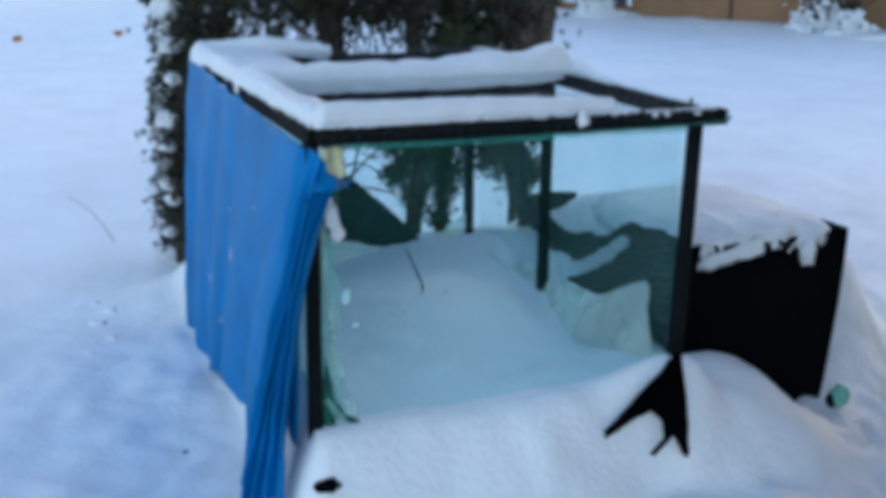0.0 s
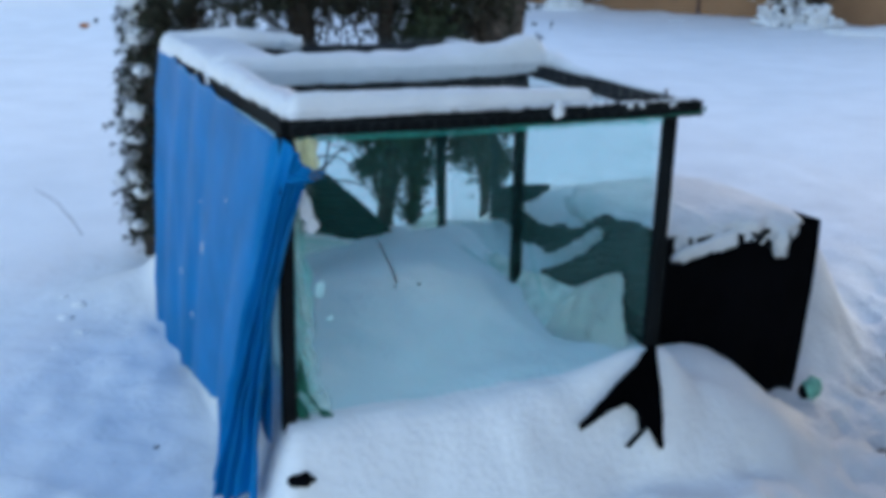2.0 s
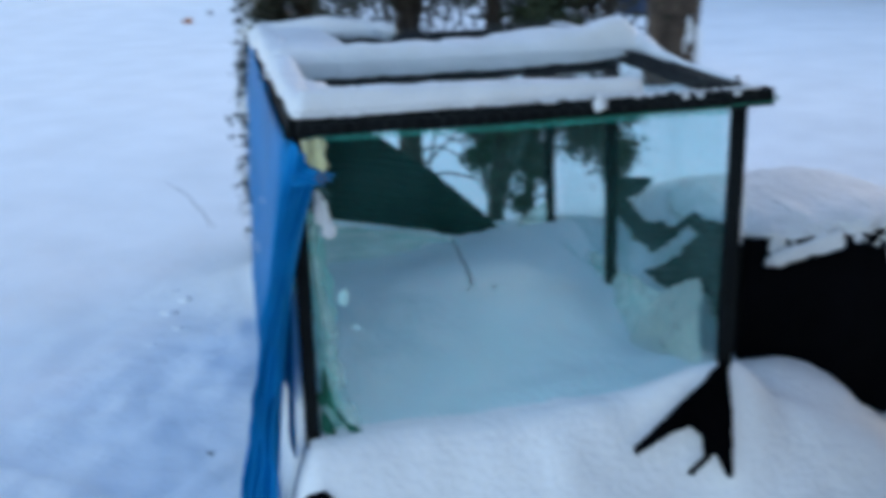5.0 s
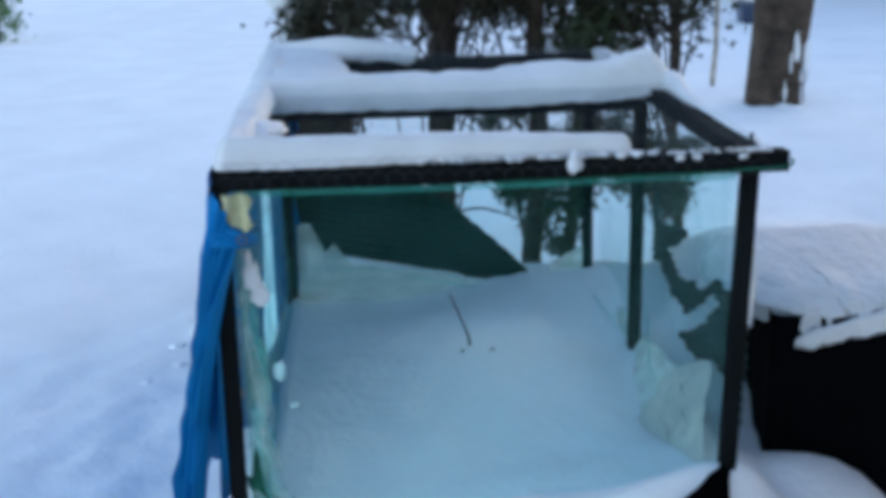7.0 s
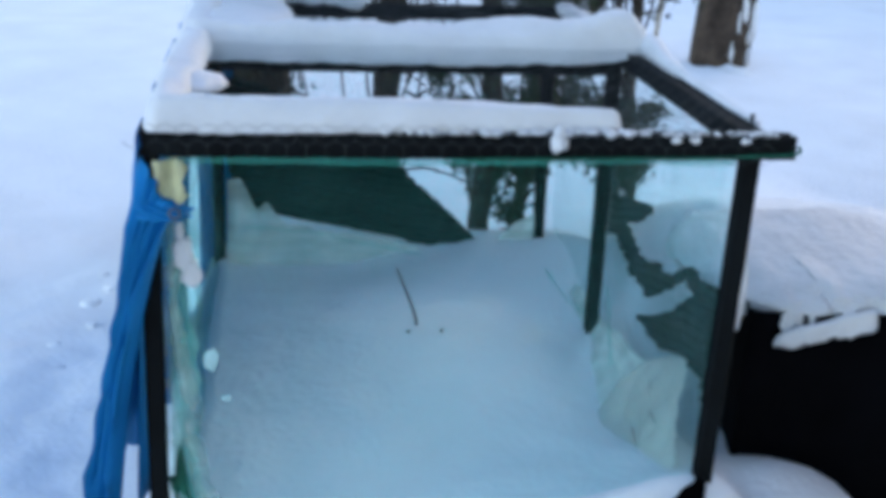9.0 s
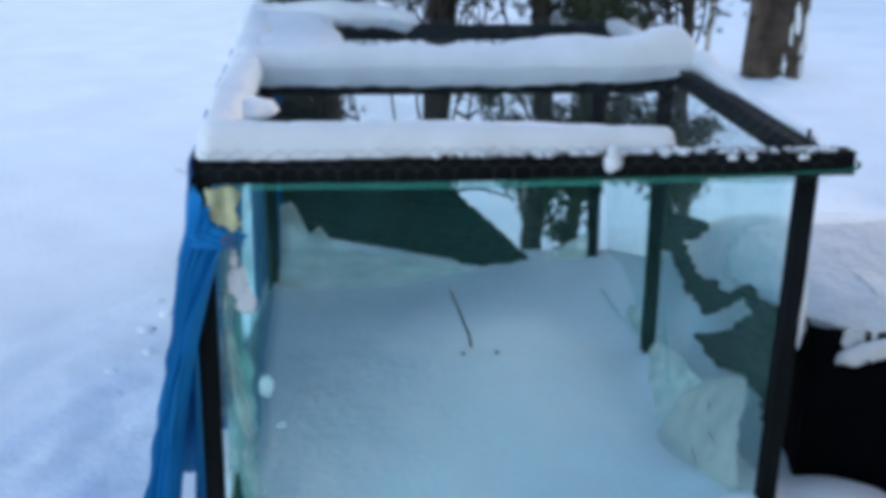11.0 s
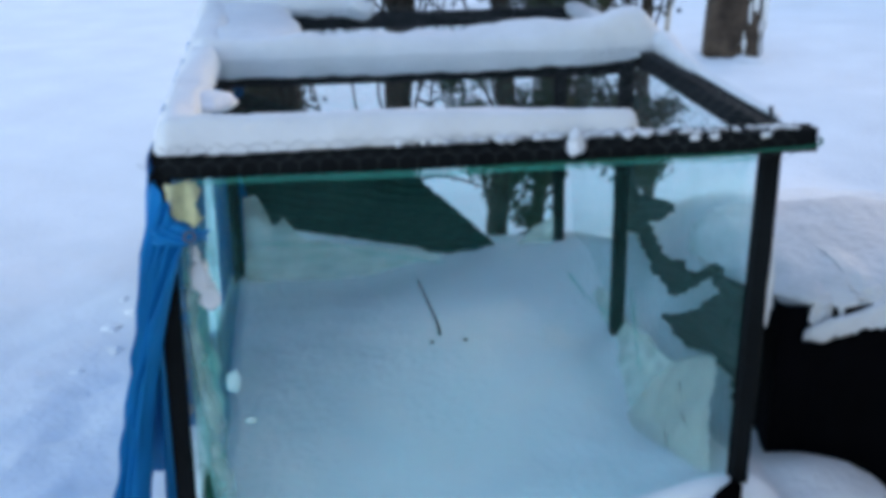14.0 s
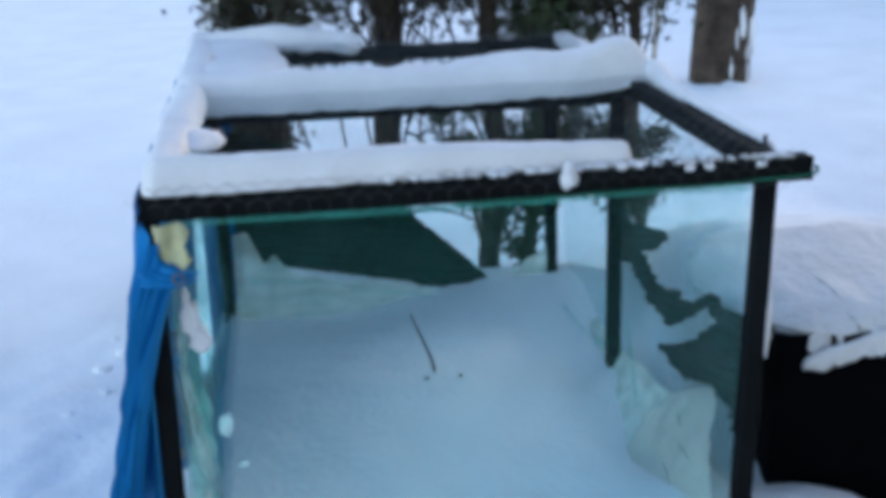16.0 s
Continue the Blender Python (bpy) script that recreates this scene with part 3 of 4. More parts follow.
# a strip of the wire folded down over the front rail
fv, ff = hex_wire(0.0, 1.125, 0.0, 0.05, 0.0, 0.0195)
fv = [Vector((v[0], -0.0035 - 0.3 * v[2], 0.80 - v[1])) for v in fv]
fold = link("wire_mesh", fv, ff, WIRE, None, smooth=False)
fold["kind"] = "stuff"
under(fold, cage)

# ---- blue tarpaulin over the side ----
COLS = [(0.00, (-0.028, 1.775, 0.785), (-0.060, 1.79, -0.29)),
        (0.25, (-0.030, 1.25, 0.775), (-0.075, 1.36, -0.26)),
        (0.50, (-0.032, 0.70, 0.765), (-0.080, 0.98, -0.20)),
        (0.62, (-0.036, 0.34, 0.755), (-0.09, 0.62, -0.13)),
        (0.685, (-0.034, 0.14, 0.752), (-0.120, 0.44, -0.03)),
        (0.70, (-0.026, 0.08, 0.752), (-0.14, 0.32, -0.20)),
        (0.80, (-0.004, -0.012, 0.738), (-0.195, 0.14, -0.21)),
        (0.90, (0.018, -0.022, 0.70), (-0.158, 0.08, -0.22)),
        (1.00, (0.046, -0.018, 0.668), (-0.105, 0.03, -0.22))]


def tarp_mesh():
    us = [c[0] for c in COLS]
    nu, nv = 150, 60
    verts, faces = [], []
    for i in range(nu + 1):
        u = i / nu
        top = Vector([np.interp(u, us, [c[1][k] for c in COLS]) for k in range(3)])
        bot = Vector([np.interp(u, us, [c[2][k] for c in COLS]) for k in range(3)])
        g = smooth(0.66, 0.8, u)
        for j in range(nv + 1):
            v = j / nv
            p = top.lerp(bot, v)
            p.x -= 0.012 * math.sin(math.pi * v) * (1 - g) + 0.045 * smooth(0.82, 1.0, u) * math.sin(math.pi * v ** 0.7)
            side = 0.012 * v ** 0.7 * math.sin(u * 34 + 2.2 * v + 2 * fbm(u * 4, v)) + 0.010 * fbm(u * 6, v * 2.2, 8)
            front = (0.008 + 0.060 * v ** 0.6 * (1 - 0.7 * v)) * (1 - 2 * abs(math.sin((u - 0.7) * 52 + 0.6 * v + 0.5 * fbm(u * 8, v * 2, 4))) ** 0.7)
            off = side * (1 - g) + front * g
            p.x += -off * (1 - 0.3 * g)
            p.y += -off * 0.75 * g
            p.z += 0.006 * math.sin(u * 60) * (v < 0.02) + 0.028 * fbm(u * 11, 3.0) * v ** 4
            verts.append(p)
    for i in range(nu):
        for j in range(nv):
            a = i * (nv + 1) + j
            faces.append((a, a + 1, a + nv + 2, a + nv + 1))
    return verts, faces


tv, tf = tarp_mesh()
tarp = thing("tarpaulin", "bright blue plastic tarpaulin hanging in folds over the cage side", "tarpaulin", at=(-0.05, 0.9, -0.25))
sheet = under(link("sheet", tv, tf, TARP), tarp)
sol = sheet.modifiers.new("thick", "SOLIDIFY")
sol.thickness = 0.002
for k, (u, v) in enumerate(((0.45, 0.36), (0.42, 0.78), (0.52, 0.50), (0.60, 0.28), (0.30, 0.66))):
    q = tv[round(u * 150) * 61 + round(v * 60)]
    snow_lump("snow_fleck", (q[0] - 0.002, q[1], q[2]), (0.002, 0.004, 0.003 + 0.008 * (k % 3)), "fleck of snow stuck to the blue tarpaulin", k * 7.0, "snow flecks on the tarpaulin")
# the gathered inner fold, behind the hanging strip
iv = [(-0.024 - 0.012 * math.sin(u * 19) * v - 0.02 * v, 0.085 + 0.75 * u, 0.752 - (0.82 - 0.25 * u + 0.05 * fbm(u * 6, 2.0)) * v) for u in [i / 30 for i in range(31)] for v in [j / 14 for j in range(15)]]
inner = under(link("inner_fold", iv, [(i * 15 + j, i * 15 + j + 1, i * 15 + j + 16, i * 15 + j + 15) for i in range(30) for j in range(14)], TARP), tarp)
inner.modifiers.new("thick", "SOLIDIFY").thickness = 0.002
# its far edge turned round the back corner post
bv = [(-0.022 + 0.11 * u, 1.785 - 0.03 * u + 0.012 * math.sin(u * 9 + 2 * v), 0.785 - (1.06 - 0.30 * u + 0.04 * fbm(u * 5, 7.0)) * v) for u in [i / 12 for i in range(13)] for v in [j / 20 for j in range(21)]]
wrap = under(link("back_wrap", bv, [(i * 21 + j, i * 21 + j + 1, i * 21 + j + 22, i * 21 + j + 21) for i in range(12) for j in range(20)], TARP), tarp)
wrap.modifiers.new("thick", "SOLIDIFY").thickness = 0.002
kb = bmesh.new()
bmesh.ops.create_icosphere(kb, subdivisions=4, radius=1)
for v in kb.verts:
    k = 1 + 0.3 * math.sin(v.co.z * 9 + v.co.x * 7) + 0.3 * fbm(v.co.x * 2, v.co.y * 2, v.co.z * 2)
    v.co = Vector((v.co.x * 0.04 * k + 0.028, v.co.y * 0.018 * k - 0.014, v.co.z * 0.017 * k + 0.667))
under(part("knot", kb, TARP, None, "bunched blue knot of the tarpaulin", True), tarp)

ring = [(0.046 + 0.009 * math.cos(a), -0.036, 0.668 + 0.009 * math.sin(a)) for a in [2 * math.pi * k / 14 for k in range(15)]]
under(part("grommet", tube(ring, [0.0022] * 15, 6), STEEL, None, "grey metal grommet", True), tarp)

# ---- scraps of cloth on the cage ----
tagged(patch("shade_cloth", [(0.10, 0.165), (0.14, 0.14), (0.45, 0.075), (0.80, -0.002), (0.887, 0.012), (0.80, 0.10), (0.617, 0.27), (0.36, 0.46), (0.10, 0.56), (0.02, 0.5)],
             lambda u, v, w: (u, 1.712 + w + 0.009 * math.sin((v + 0.17 * u + 1.1 * w) * 224), v), SHADE, wave=0.014, cell=0.006, seed=2), "dark green shade cloth corner hanging at the cage back", "cloth", "shade cloth scraps")
# outline also takes in the post's shadow, the band near u 1.7 to 1.8
SCARF = [(1.80, 0.50), (1.70, 0.50), (1.655, 0.206), (1.47, 0.258), (1.074, 0.34), (1.211, 0.253), (1.42, 0.186), (1.286, 0.173), (1.105, 0.179), (0.951, 0.226), (0.85, 0.234), (0.76, 0.26),
         (0.681, 0.309), (0.583, 0.348), (0.467, 0.359), (0.344, 0.38), (0.20, 0.385), (0.20, 0.10), (0.36, 0.10), (0.43, 0.15), (0.591, 0.118), (0.85, 0.018), (0.98, 0.004), (1.092, -0.005),
         (1.157, 0.0), (1.075, 0.026), (0.876, 0.11), (0.703, 0.195), (0.545, 0.285), (0.591, 0.295), (0.654, 0.288), (0.753, 0.231), (0.978, 0.115), (1.11, 0.072), (1.203, 0.085),
         (1.453, 0.021), (1.671, -0.007), (1.76, 0.0)]
tagged(patch("shade_cloth", SCARF, lambda u, v, w: (1.13 + 0.1 * u + w + 0.006 * math.sin((v + 0.3 * u + w) * 224), u, v), SHADE, wave=0.012, cell=0.008, seed=5), "torn dark green shade cloth slumped along the cage side, with a post shadow strip", "cloth", "shade cloth scraps")
tagged(patch("plastic_sack", [(0.60, -0.04), (0.56, 0.07), (0.50, 0.145), (0.37, 0.212), (0.30, 0.237), (0.262, 0.225), (0.24, 0.19), (0.19, 0.13), (0.145, 0.08), (0.13, -0.03), (0.35, -0.08), (0.55, -0.06)],
             lambda u, v, w: (1.095 - 0.46 * (0.2 - v) + w * 0.8, u, v), SACK, wave=0.03, thick=0.006, seed=8), "white plastic sack behind the netting, crusted with snow", "sack")
for y0, z0, y1, z1 in ((0.33, 0.10, 0.27, 0.095), (0.40, 0.14, 0.37, 0.125), (0.36, 0.045, 0.30, 0.03)):
    ways = [(1.095 - 0.46 * (0.2 - (z0 + (z1 - z0) * k / 4)) - 0.012, y0 + (y1 - y0) * k / 4, z0 + (z1 - z0) * k / 4) for k in range(5)]
    tagged(part("dry_stem", tube(ways, [0.0007, 0.0009, 0.001, 0.0009, 0.0005], 5), BARK, None, smooth=True), "short dry stem stuck to the white sack", "twig", "dry stems on the sack")
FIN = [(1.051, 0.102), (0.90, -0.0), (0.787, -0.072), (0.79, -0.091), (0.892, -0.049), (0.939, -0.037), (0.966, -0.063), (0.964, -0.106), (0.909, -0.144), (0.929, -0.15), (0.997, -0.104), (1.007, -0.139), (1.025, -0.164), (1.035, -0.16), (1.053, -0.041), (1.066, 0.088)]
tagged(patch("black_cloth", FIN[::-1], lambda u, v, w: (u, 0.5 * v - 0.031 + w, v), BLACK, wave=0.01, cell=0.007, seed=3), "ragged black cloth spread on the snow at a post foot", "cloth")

# ---- snow on the cage ----
snow_bar("snow_ridge", [(-0.008, 0.03, 0.803, 0.033, 0.056), (0.3, 0.033, 0.803, 0.033, 0.056), (0.42, 0.038, 0.804, 0.031, 0.05), (0.6, 0.044, 0.807, 0.025, 0.042), (0.84, 0.052, 0.808, 0.018, 0.03)],
         "rounded snow ridge along the front rail", seed=1, rag=40, droop=0.004, lump=0.8, steps=140)
snow_bar("snow_ridge", [(-0.02, 0.95, 0.765, 0.068, 0.088), (0.3, 0.95, 0.762, 0.07, 0.085), (0.7, 0.95, 0.762, 0.07, 0.09), (0.95, 0.955, 0.768, 0.072, 0.105), (1.08, 0.97, 0.778, 0.075, 0.12), (1.16, 0.99, 0.772, 0.06, 0.06)],
         "thick snow ridge along the middle rail", seed=4, droop=0.006, lump=0.8, steps=120)
snow_bar("snow_ridge", [(0.02, 0.03, 0.803, 0.03, 0.04), (0.025, 0.5, 0.80, 0.038, 0.04), (0.03, 1.0, 0.79, 0.045, 0.05), (0.035, 1.5, 0.79, 0.05, 0.05), (0.02, 1.76, 0.785, 0.055, 0.05)],
         "snow ridge along the tarpaulin-covered rail", seed=7)
snow_bar("snow_ridge", [(0.12, 0.98, 0.785, 0.12, 0.06), (0.13, 1.35, 0.785, 0.13, 0.05), (0.12, 1.74, 0.785, 0.11, 0.05)],
         "snow slab on the wire at the back corner", seed=12)
snow_bar("snow_ridge", [(-0.03, 1.735, 0.785, 0.05, 0.06), (0.25, 1.735, 0.79, 0.05, 0.07), (0.46, 1.735, 0.79, 0.035, 0.04)],
         "snow ridge on the back rail", seed=15)
snow_bar("snow_ridge", [(1.10, 1.0, 0.782, 0.045, 0.06), (1.10, 1.4, 0.782, 0.035, 0.025), (1.10, 1.74, 0.782, 0.03, 0.02)],
         "snow ridge on the far side rail", seed=18)
snow_bar("snow_ridge", [(1.128, 0.12, 0.795, 0.010, 0.010), (1.128, 0.55, 0.79, 0.012, 0.012), (1.135, 0.75, 0.785, 0.02, 0.028), (1.14, 0.94, 0.785, 0.032, 0.06)], "thin line of snow on the side rail", seed=21, droop=0.004)
rng = random.Random(5)
# crumbs of snow caught in the wire along the front rail
cr = bmesh.new()
for _ in range(150):
    x = 0.38 + 0.74 * rng.random()
    r = rng.uniform(0.003, 0.009) * (1.0 if x < 0.85 else 0.65)
    m = Matrix.Translation((x, 0.006 + 0.03 * rng.random(), 0.803)) @ Matrix.Rotation(rng.uniform(0, 3), 4, "Z") @ Matrix.Diagonal((r * rng.uniform(1, 2.2), r, r * 0.8, 1))
    bmesh.ops.create_icosphere(cr, subdivisions=2, radius=1, matrix=m)
for v in cr.verts:
    v.co += Vector((noise.noise(v.co * 160), noise.noise(v.co * 160 + Vector((5, 0, 0))), noise.noise(v.co * 160 + Vector((0, 5, 0))))) * 0.004
tagged(part("snow_crumbs", cr, SNOW, None, smooth=True), "crumbs of snow caught in wire on the front rail", "snow", "snow on the cage", "stuff")
snow_lump("snow_clump", (0.715, -0.008, 0.795), (0.016, 0.012, 0.022), "snow clump stuck to the front rail", 3)
snow_lump("snow_clump", (0.075, 0.40, 0.808), (0.045, 0.075, 0.016), "broken snow clump on the side rail", 6)
rag = patch("cloth_rag", [(0.006, 0.752), (0.060, 0.755), (0.067, 0.738), (0.058, 0.718), (0.069, 0.692), (0.050, 0.674), (0.036, 0.690), (0.016, 0.684), (0.013, 0.712)], lambda u, v, w: (u, 0.002 + 1.8 * w + 0.006 * math.sin(u * 190), v), CREAM, wave=0.016, thick=0.005, cell=0.004, seed=14)
tagged(rag, "cream cloth rag tied under the front rail", "cloth")
snow_lump("snow_clump", (0.052, 0.07, 0.56), (0.017, 0.012, 0.03), "snow clump caught in the netting", 11)
snow_lump("snow_clump", (0.064, 0.07, 0.52), (0.018, 0.012, 0.026), "snow clump caught in the netting", 27)
snow_lump("snow_clump", (0.045, 0.07, 0.60), (0.008, 0.008, 0.018), "snow clump caught in the netting", 29)
snow_lump("snow_clump", (0.095, 0.102, 0.335), (0.014, 0.005, 0.021), "snow clump caught in the netting", 13)
snow_lump("snow_clump", (0.122, 0.102, 0.255), (0.010, 0.004, 0.006), "snow clump caught in the netting", 14)
for x in (0.93, 0.965, 1.06):
    snow_lump("snow_clump", (x, -0.002, 0.796), (0.009, 0.004, 0.006), "small snow clump on the front rail", x * 20)
snow_lump("snow_clump", (1.108, 0.07, 0.50), (0.012, 0.015, 0.10), "snow strip frozen to a post", 40)
snow_lump("ice_knob", (0.45, 1.69, 0.80), (0.04, 0.03, 0.03), "clump of icy snow on the back rail", 17)

# ---- black covered box with snow ----
box = thing("covered_box", "low box covered in black cloth, snow heaped on top", "box", at=(1.55, 0.8, -0.35))


RIM = [(1.36, 0.90), (1.33, 0.7), (1.28, 0.42), (1.45, 0.40), (1.7, 0.405), (1.915, 0.42), (1.942, 0.45), (1.947, 0.7), (1.937, 0.90), (1.36, 0.90)]
FOOT = [(1.36, 0.90), (1.33, 0.7), (1.27, 0.43), (1.45, 0.41), (1.68, 0.41), (1.832, 0.42), (1.864, 0.46), (1.884, 0.7), (1.894, 0.90), (1.36, 0.90)]


def box_cloth(k0, k1, nu):
    """One hanging side of the cover, between two corners of its rim."""
    nv = 26
    verts, faces = [], []
    for i in range(nu + 1):
        t = k0 + (k1 - k0) * i / nu
        a = [float(np.interp(t, range(len(RIM)), [p[k] for p in RIM])) for k in range(2)]
        b = [float(np.interp(t, range(len(RIM)), [p[k] for p in FOOT])) for k in range(2)]
        for j in range(nv + 1):
            v = j / nv
            w = 0.010 * math.sin(t * 8 + v * 2) * (0.3 + v) + 0.012 * fbm(t * 1.4, v * 2, 3)
            k = v ** 1.6
            verts.append((a[0] + (b[0] - a[0]) * k + w * 0.4, a[1] + (b[1] - a[1]) * k + w, 0.30 - 0.72 * v + 0.01 * fbm(t, 1)))
    for i in range(nu):
        for j in range(nv):
            p = i * (nv + 1) + j
            faces.append((p, p + 1, p + nv + 2, p + nv + 1))
    return verts, faces


for nm, k0, k1, nu in (("side_cloth", 0, 2, 24), ("front_cloth", 2, 5, 60), ("corner_cloth", 5, 6, 10), ("side_cloth", 6, 8, 24), ("back_cloth", 8, 9, 20)):
    bv, bf = box_cloth(k0, k1, nu)
    under(link(nm, bv, bf, BLACK), box)
lb = bmesh.new()
lb.faces.new([lb.verts.new((x, y, z)) for x, y, z in ((1.30, 0.43, 0.27), (1.90, 0.44, 0.27), (1.91, 0.89, 0.27), (1.37, 0.89, 0.27))])
bmesh.ops.solidify(lb, geom=lb.faces[:], thickness=0.02)
under(part("lid_board", lb, TIMBER, None, "black lid board under the snow"), box)

snow_bar("snow_blanket", [(1.22, 0.74, 0.285, 0.33, 0.05), (1.45, 0.75, 0.285, 0.36, 0.075), (1.7, 0.75, 0.285, 0.36, 0.07), (1.96, 0.74, 0.28, 0.34, 0.045)],
         "thick ragged snow blanket lying on the black box", "", GREY_SNOW, droop=0.035, seed=33, steps=170, sides=120, lump=0.6, end=0.16, square=0.4, rag=30)
snow_bar("snow_ridge", [(1.33, 0.388, 0.232, 0.012, 0.02), (1.39, 0.386, 0.243, 0.02, 0.036), (1.47, 0.386, 0.258, 0.02, 0.036), (1.57, 0.386, 0.275, 0.022, 0.04)],
         "slanting strip of snow caught on the black cloth", "", GREY_SNOW, seed=61, lump=1.5, droop=0.008, rag=40)
snow_lump("snow_clump", (1.74, 0.385, 0.25), (0.03, 0.018, 0.045), "snow clump hanging from the black box edge", 79, mat=GREY_SNOW)

# ---- small things in the snow ----
twig = thing("twig", "thin bare dark twig standing in the snow", "twig", "twigs in the snow", at=(0.583, 0.86, 0.07))
under(part("stem", tube([(0.583, 0.86, 0.04), (0.570, 0.865, 0.12), (0.548, 0.88, 0.175), (0.524, 0.90, 0.232)], [0.004, 0.0035, 0.003, 0.002], 6), BARK, None, smooth=True), twig)
twig2 = thing("twig", "thin dry grass stalk bent over the snow", "twig", "twigs in the snow", at=(-0.33, 3.1, -0.2))
under(part("stem", tube([(-0.20, 3.1, -0.25), (-0.245, 3.1, -0.165), (-0.32, 3.105, -0.06), (-0.41, 3.11, 0.0)], [0.002, 0.002, 0.0017, 0.001], 5), BARK, None, smooth=True), twig2)
for x, y in ((0.548, 0.80), (0.632, 0.80)):
    snow_lump("leaf_scrap", (x, y, ground_z(x, y) + 0.006), (0.006, 0.005, 0.003), "tiny dark leaf scrap on the snow", x * 9, "leaf scraps", DARKGREEN)
snow_lump("black_pot_foot", (-0.006, -0.075, -0.110), (0.032, 0.03, 0.019), "black rubber lump poking out of the snow", 5, "", BLACK)["category"] = "lump"
wad = snow_lump("net_wad", (1.90, 0.36, -0.26), (0.03, 0.03, 0.035), "pale green wad of netting on the snow", 15, "", PALEGREEN)
wad["category"] = "netting"
stub = snow_lump("cloth_stub", (1.865, 0.36, -0.285), (0.018, 0.016, 0.035), "black cloth stub beside the box", 19, "", BLACK)
stub["category"] = "cloth"
for x, y, s_ in ((-0.40, 1.95, 0.035), (-0.36, 1.75, 0.025), (-0.46, 1.6, 0.02), (-0.33, 2.05, 0.03), (-0.42, 1.45, 0.015), (-0.38, 2.2, 0.02)):
    snow_lump("snow_clod", (x, y, ground_z(x, y)), (s_, s_, s_ * 0.45), "loose clod of fallen snow", x * 31, "snow clods", GROUND_SNOW)


# ---- trees behind ----
def sprays(rnd, centres, count, size, droop=0.5):
    """Flat arborvitae sprays: fans of small pointed leaves round twig ends."""
    verts, faces = [], []
    for _ in range(count):
        c, r = rnd.choice(centres)
        p = Vector(c) + Vector((rnd.gauss(0, r), rnd.gauss(0, r), rnd.gauss(0, r)))
        d = Vector((rnd.gauss(0, 1), rnd.gauss(0, 1), rnd.gauss(-droop, 0.7))).normalized()
        s = d.cross(Vector((rnd.gauss(0, 1), rnd.gauss(0, 1), rnd.gauss(0, 1)))).normalized()
        L = size * rnd.uniform(0.6, 1.4)
        for k in (-1, 0, 1):
            e = (d + s * 0.55 * k).normalized()
            w = s * L * 0.13 if k == 0 else d * L * 0.12
            b = len(verts)
            verts.extend((p, p + e * L * 0.5 + w, p + e * L * (1.0 if k == 0 else 0.8), p + e * L * 0.5 - w))
            faces.append((b, b + 1, b + 2, b + 3))
    return verts, faces


def arborvitae(base, stems, clumps, count, seed, label, size=0.06, leaf=LEAF):
    rnd = random.Random(seed)
    t = thing("arborvitae", label, "tree", "arborvitae behind the cage", at=base)
    for pts, r0, r1 in stems:
        n = len(pts)
        ob = part("trunk", tube(pts, [r0 + (r1 - r0) * i / (n - 1) for i in range(n)], 9, 0.35), BARK, None, smooth=True)
        under(ob, t)
    high, low_ = [c for c in clumps if c[0][2] > 0.8], [c for c in clumps if c[0][2] <= 0.8]
    share = len(high) / len(clumps)
    v, f = sprays(rnd, high, int(count * share), size * 1.2)
    under(link("crown", v, f, LEAF, smooth=False), t)
    v, f = sprays(rnd, low_, int(count * (1 - share)), size)
    under(link("lower_sprays", v, f, leaf, smooth=False), t)
    # thin side branches
    bm = bmesh.new()
    for c, r in clumps:
        for _ in range(2 if c[2] > 0.8 else 1):
            q = Vector(c)
            st = rnd.choice(stems)[0]
            a = Vector(st[rnd.randrange(1, len(st))])
            a.z = min(a.z, q.z + 0.1)
            mid = a.lerp(q, 0.5) + Vector((rnd.uniform(-0.09, 0.09), rnd.uniform(-0.09, 0.09), rnd.uniform(0.0, 0.14)))
            way = curved([a, mid, q], 8, 0.03, rnd.random() * 9)
            tube(way, [0.006 - 0.0045 * i / len(way) for i in range(len(way))], 5, bm=bm)
    under(tagged(part("branch", bm, BARK, None, "thin tangled brown side branches", True), kind="stuff"), t)
    return t


def bent(x0, y0, z0, x1, y1, z1, n=8, k=0.03, s=0.0):
    return [(x0 + (x1 - x0) * i / n + k * noise.noise(Vector((i * 0.7, s, 1))), y0 + (y1 - y0) * i / n + k * noise.noise(Vector((i * 0.7, s, 5))), z0 + (z1 - z0) * i / n) for i in range(n + 1)]


rnd = random.Random(11)
# the one at the tarpaulin corner, green down to the snow
left = [((0.20 + rnd.uniform(-0.06, 0.2), 2.75 + rnd.uniform(-0.2, 0.25), z), 0.07) for z in np.arange(0.6, 2.6, 0.05)]
left += [((0.10 + rnd.uniform(-0.06, 0.12), 2.5 + rnd.uniform(-0.1, 0.2), z), 0.05) for z in np.arange(-0.1, 0.75, 0.035)]
left += [((0.025 + rnd.uniform(-0.02, 0.06), 2.85 + rnd.uniform(-0.12, 0.12), z), 0.03) for z in np.arange(-0.14, 1.2, 0.04)]
arborvitae((0.12, 2.7, -0.25), [(bent(0.11, 2.72, -0.3, 0.13, 2.75, 2.6, s=1), 0.085, 0.07), (bent(0.2, 2.6, -0.3, 0.35, 2.7, 2.4, s=2), 0.04, 0.02)],
           left, 12000, 3, "dark arborvitae with snow-crusted hanging foliage down to the ground", size=0.038)
mid = [((rnd.uniform(0.15, 1.0), rnd.uniform(1.95, 2.6), rnd.uniform(0.88, 1.45)), 0.075) for _ in range(70)]
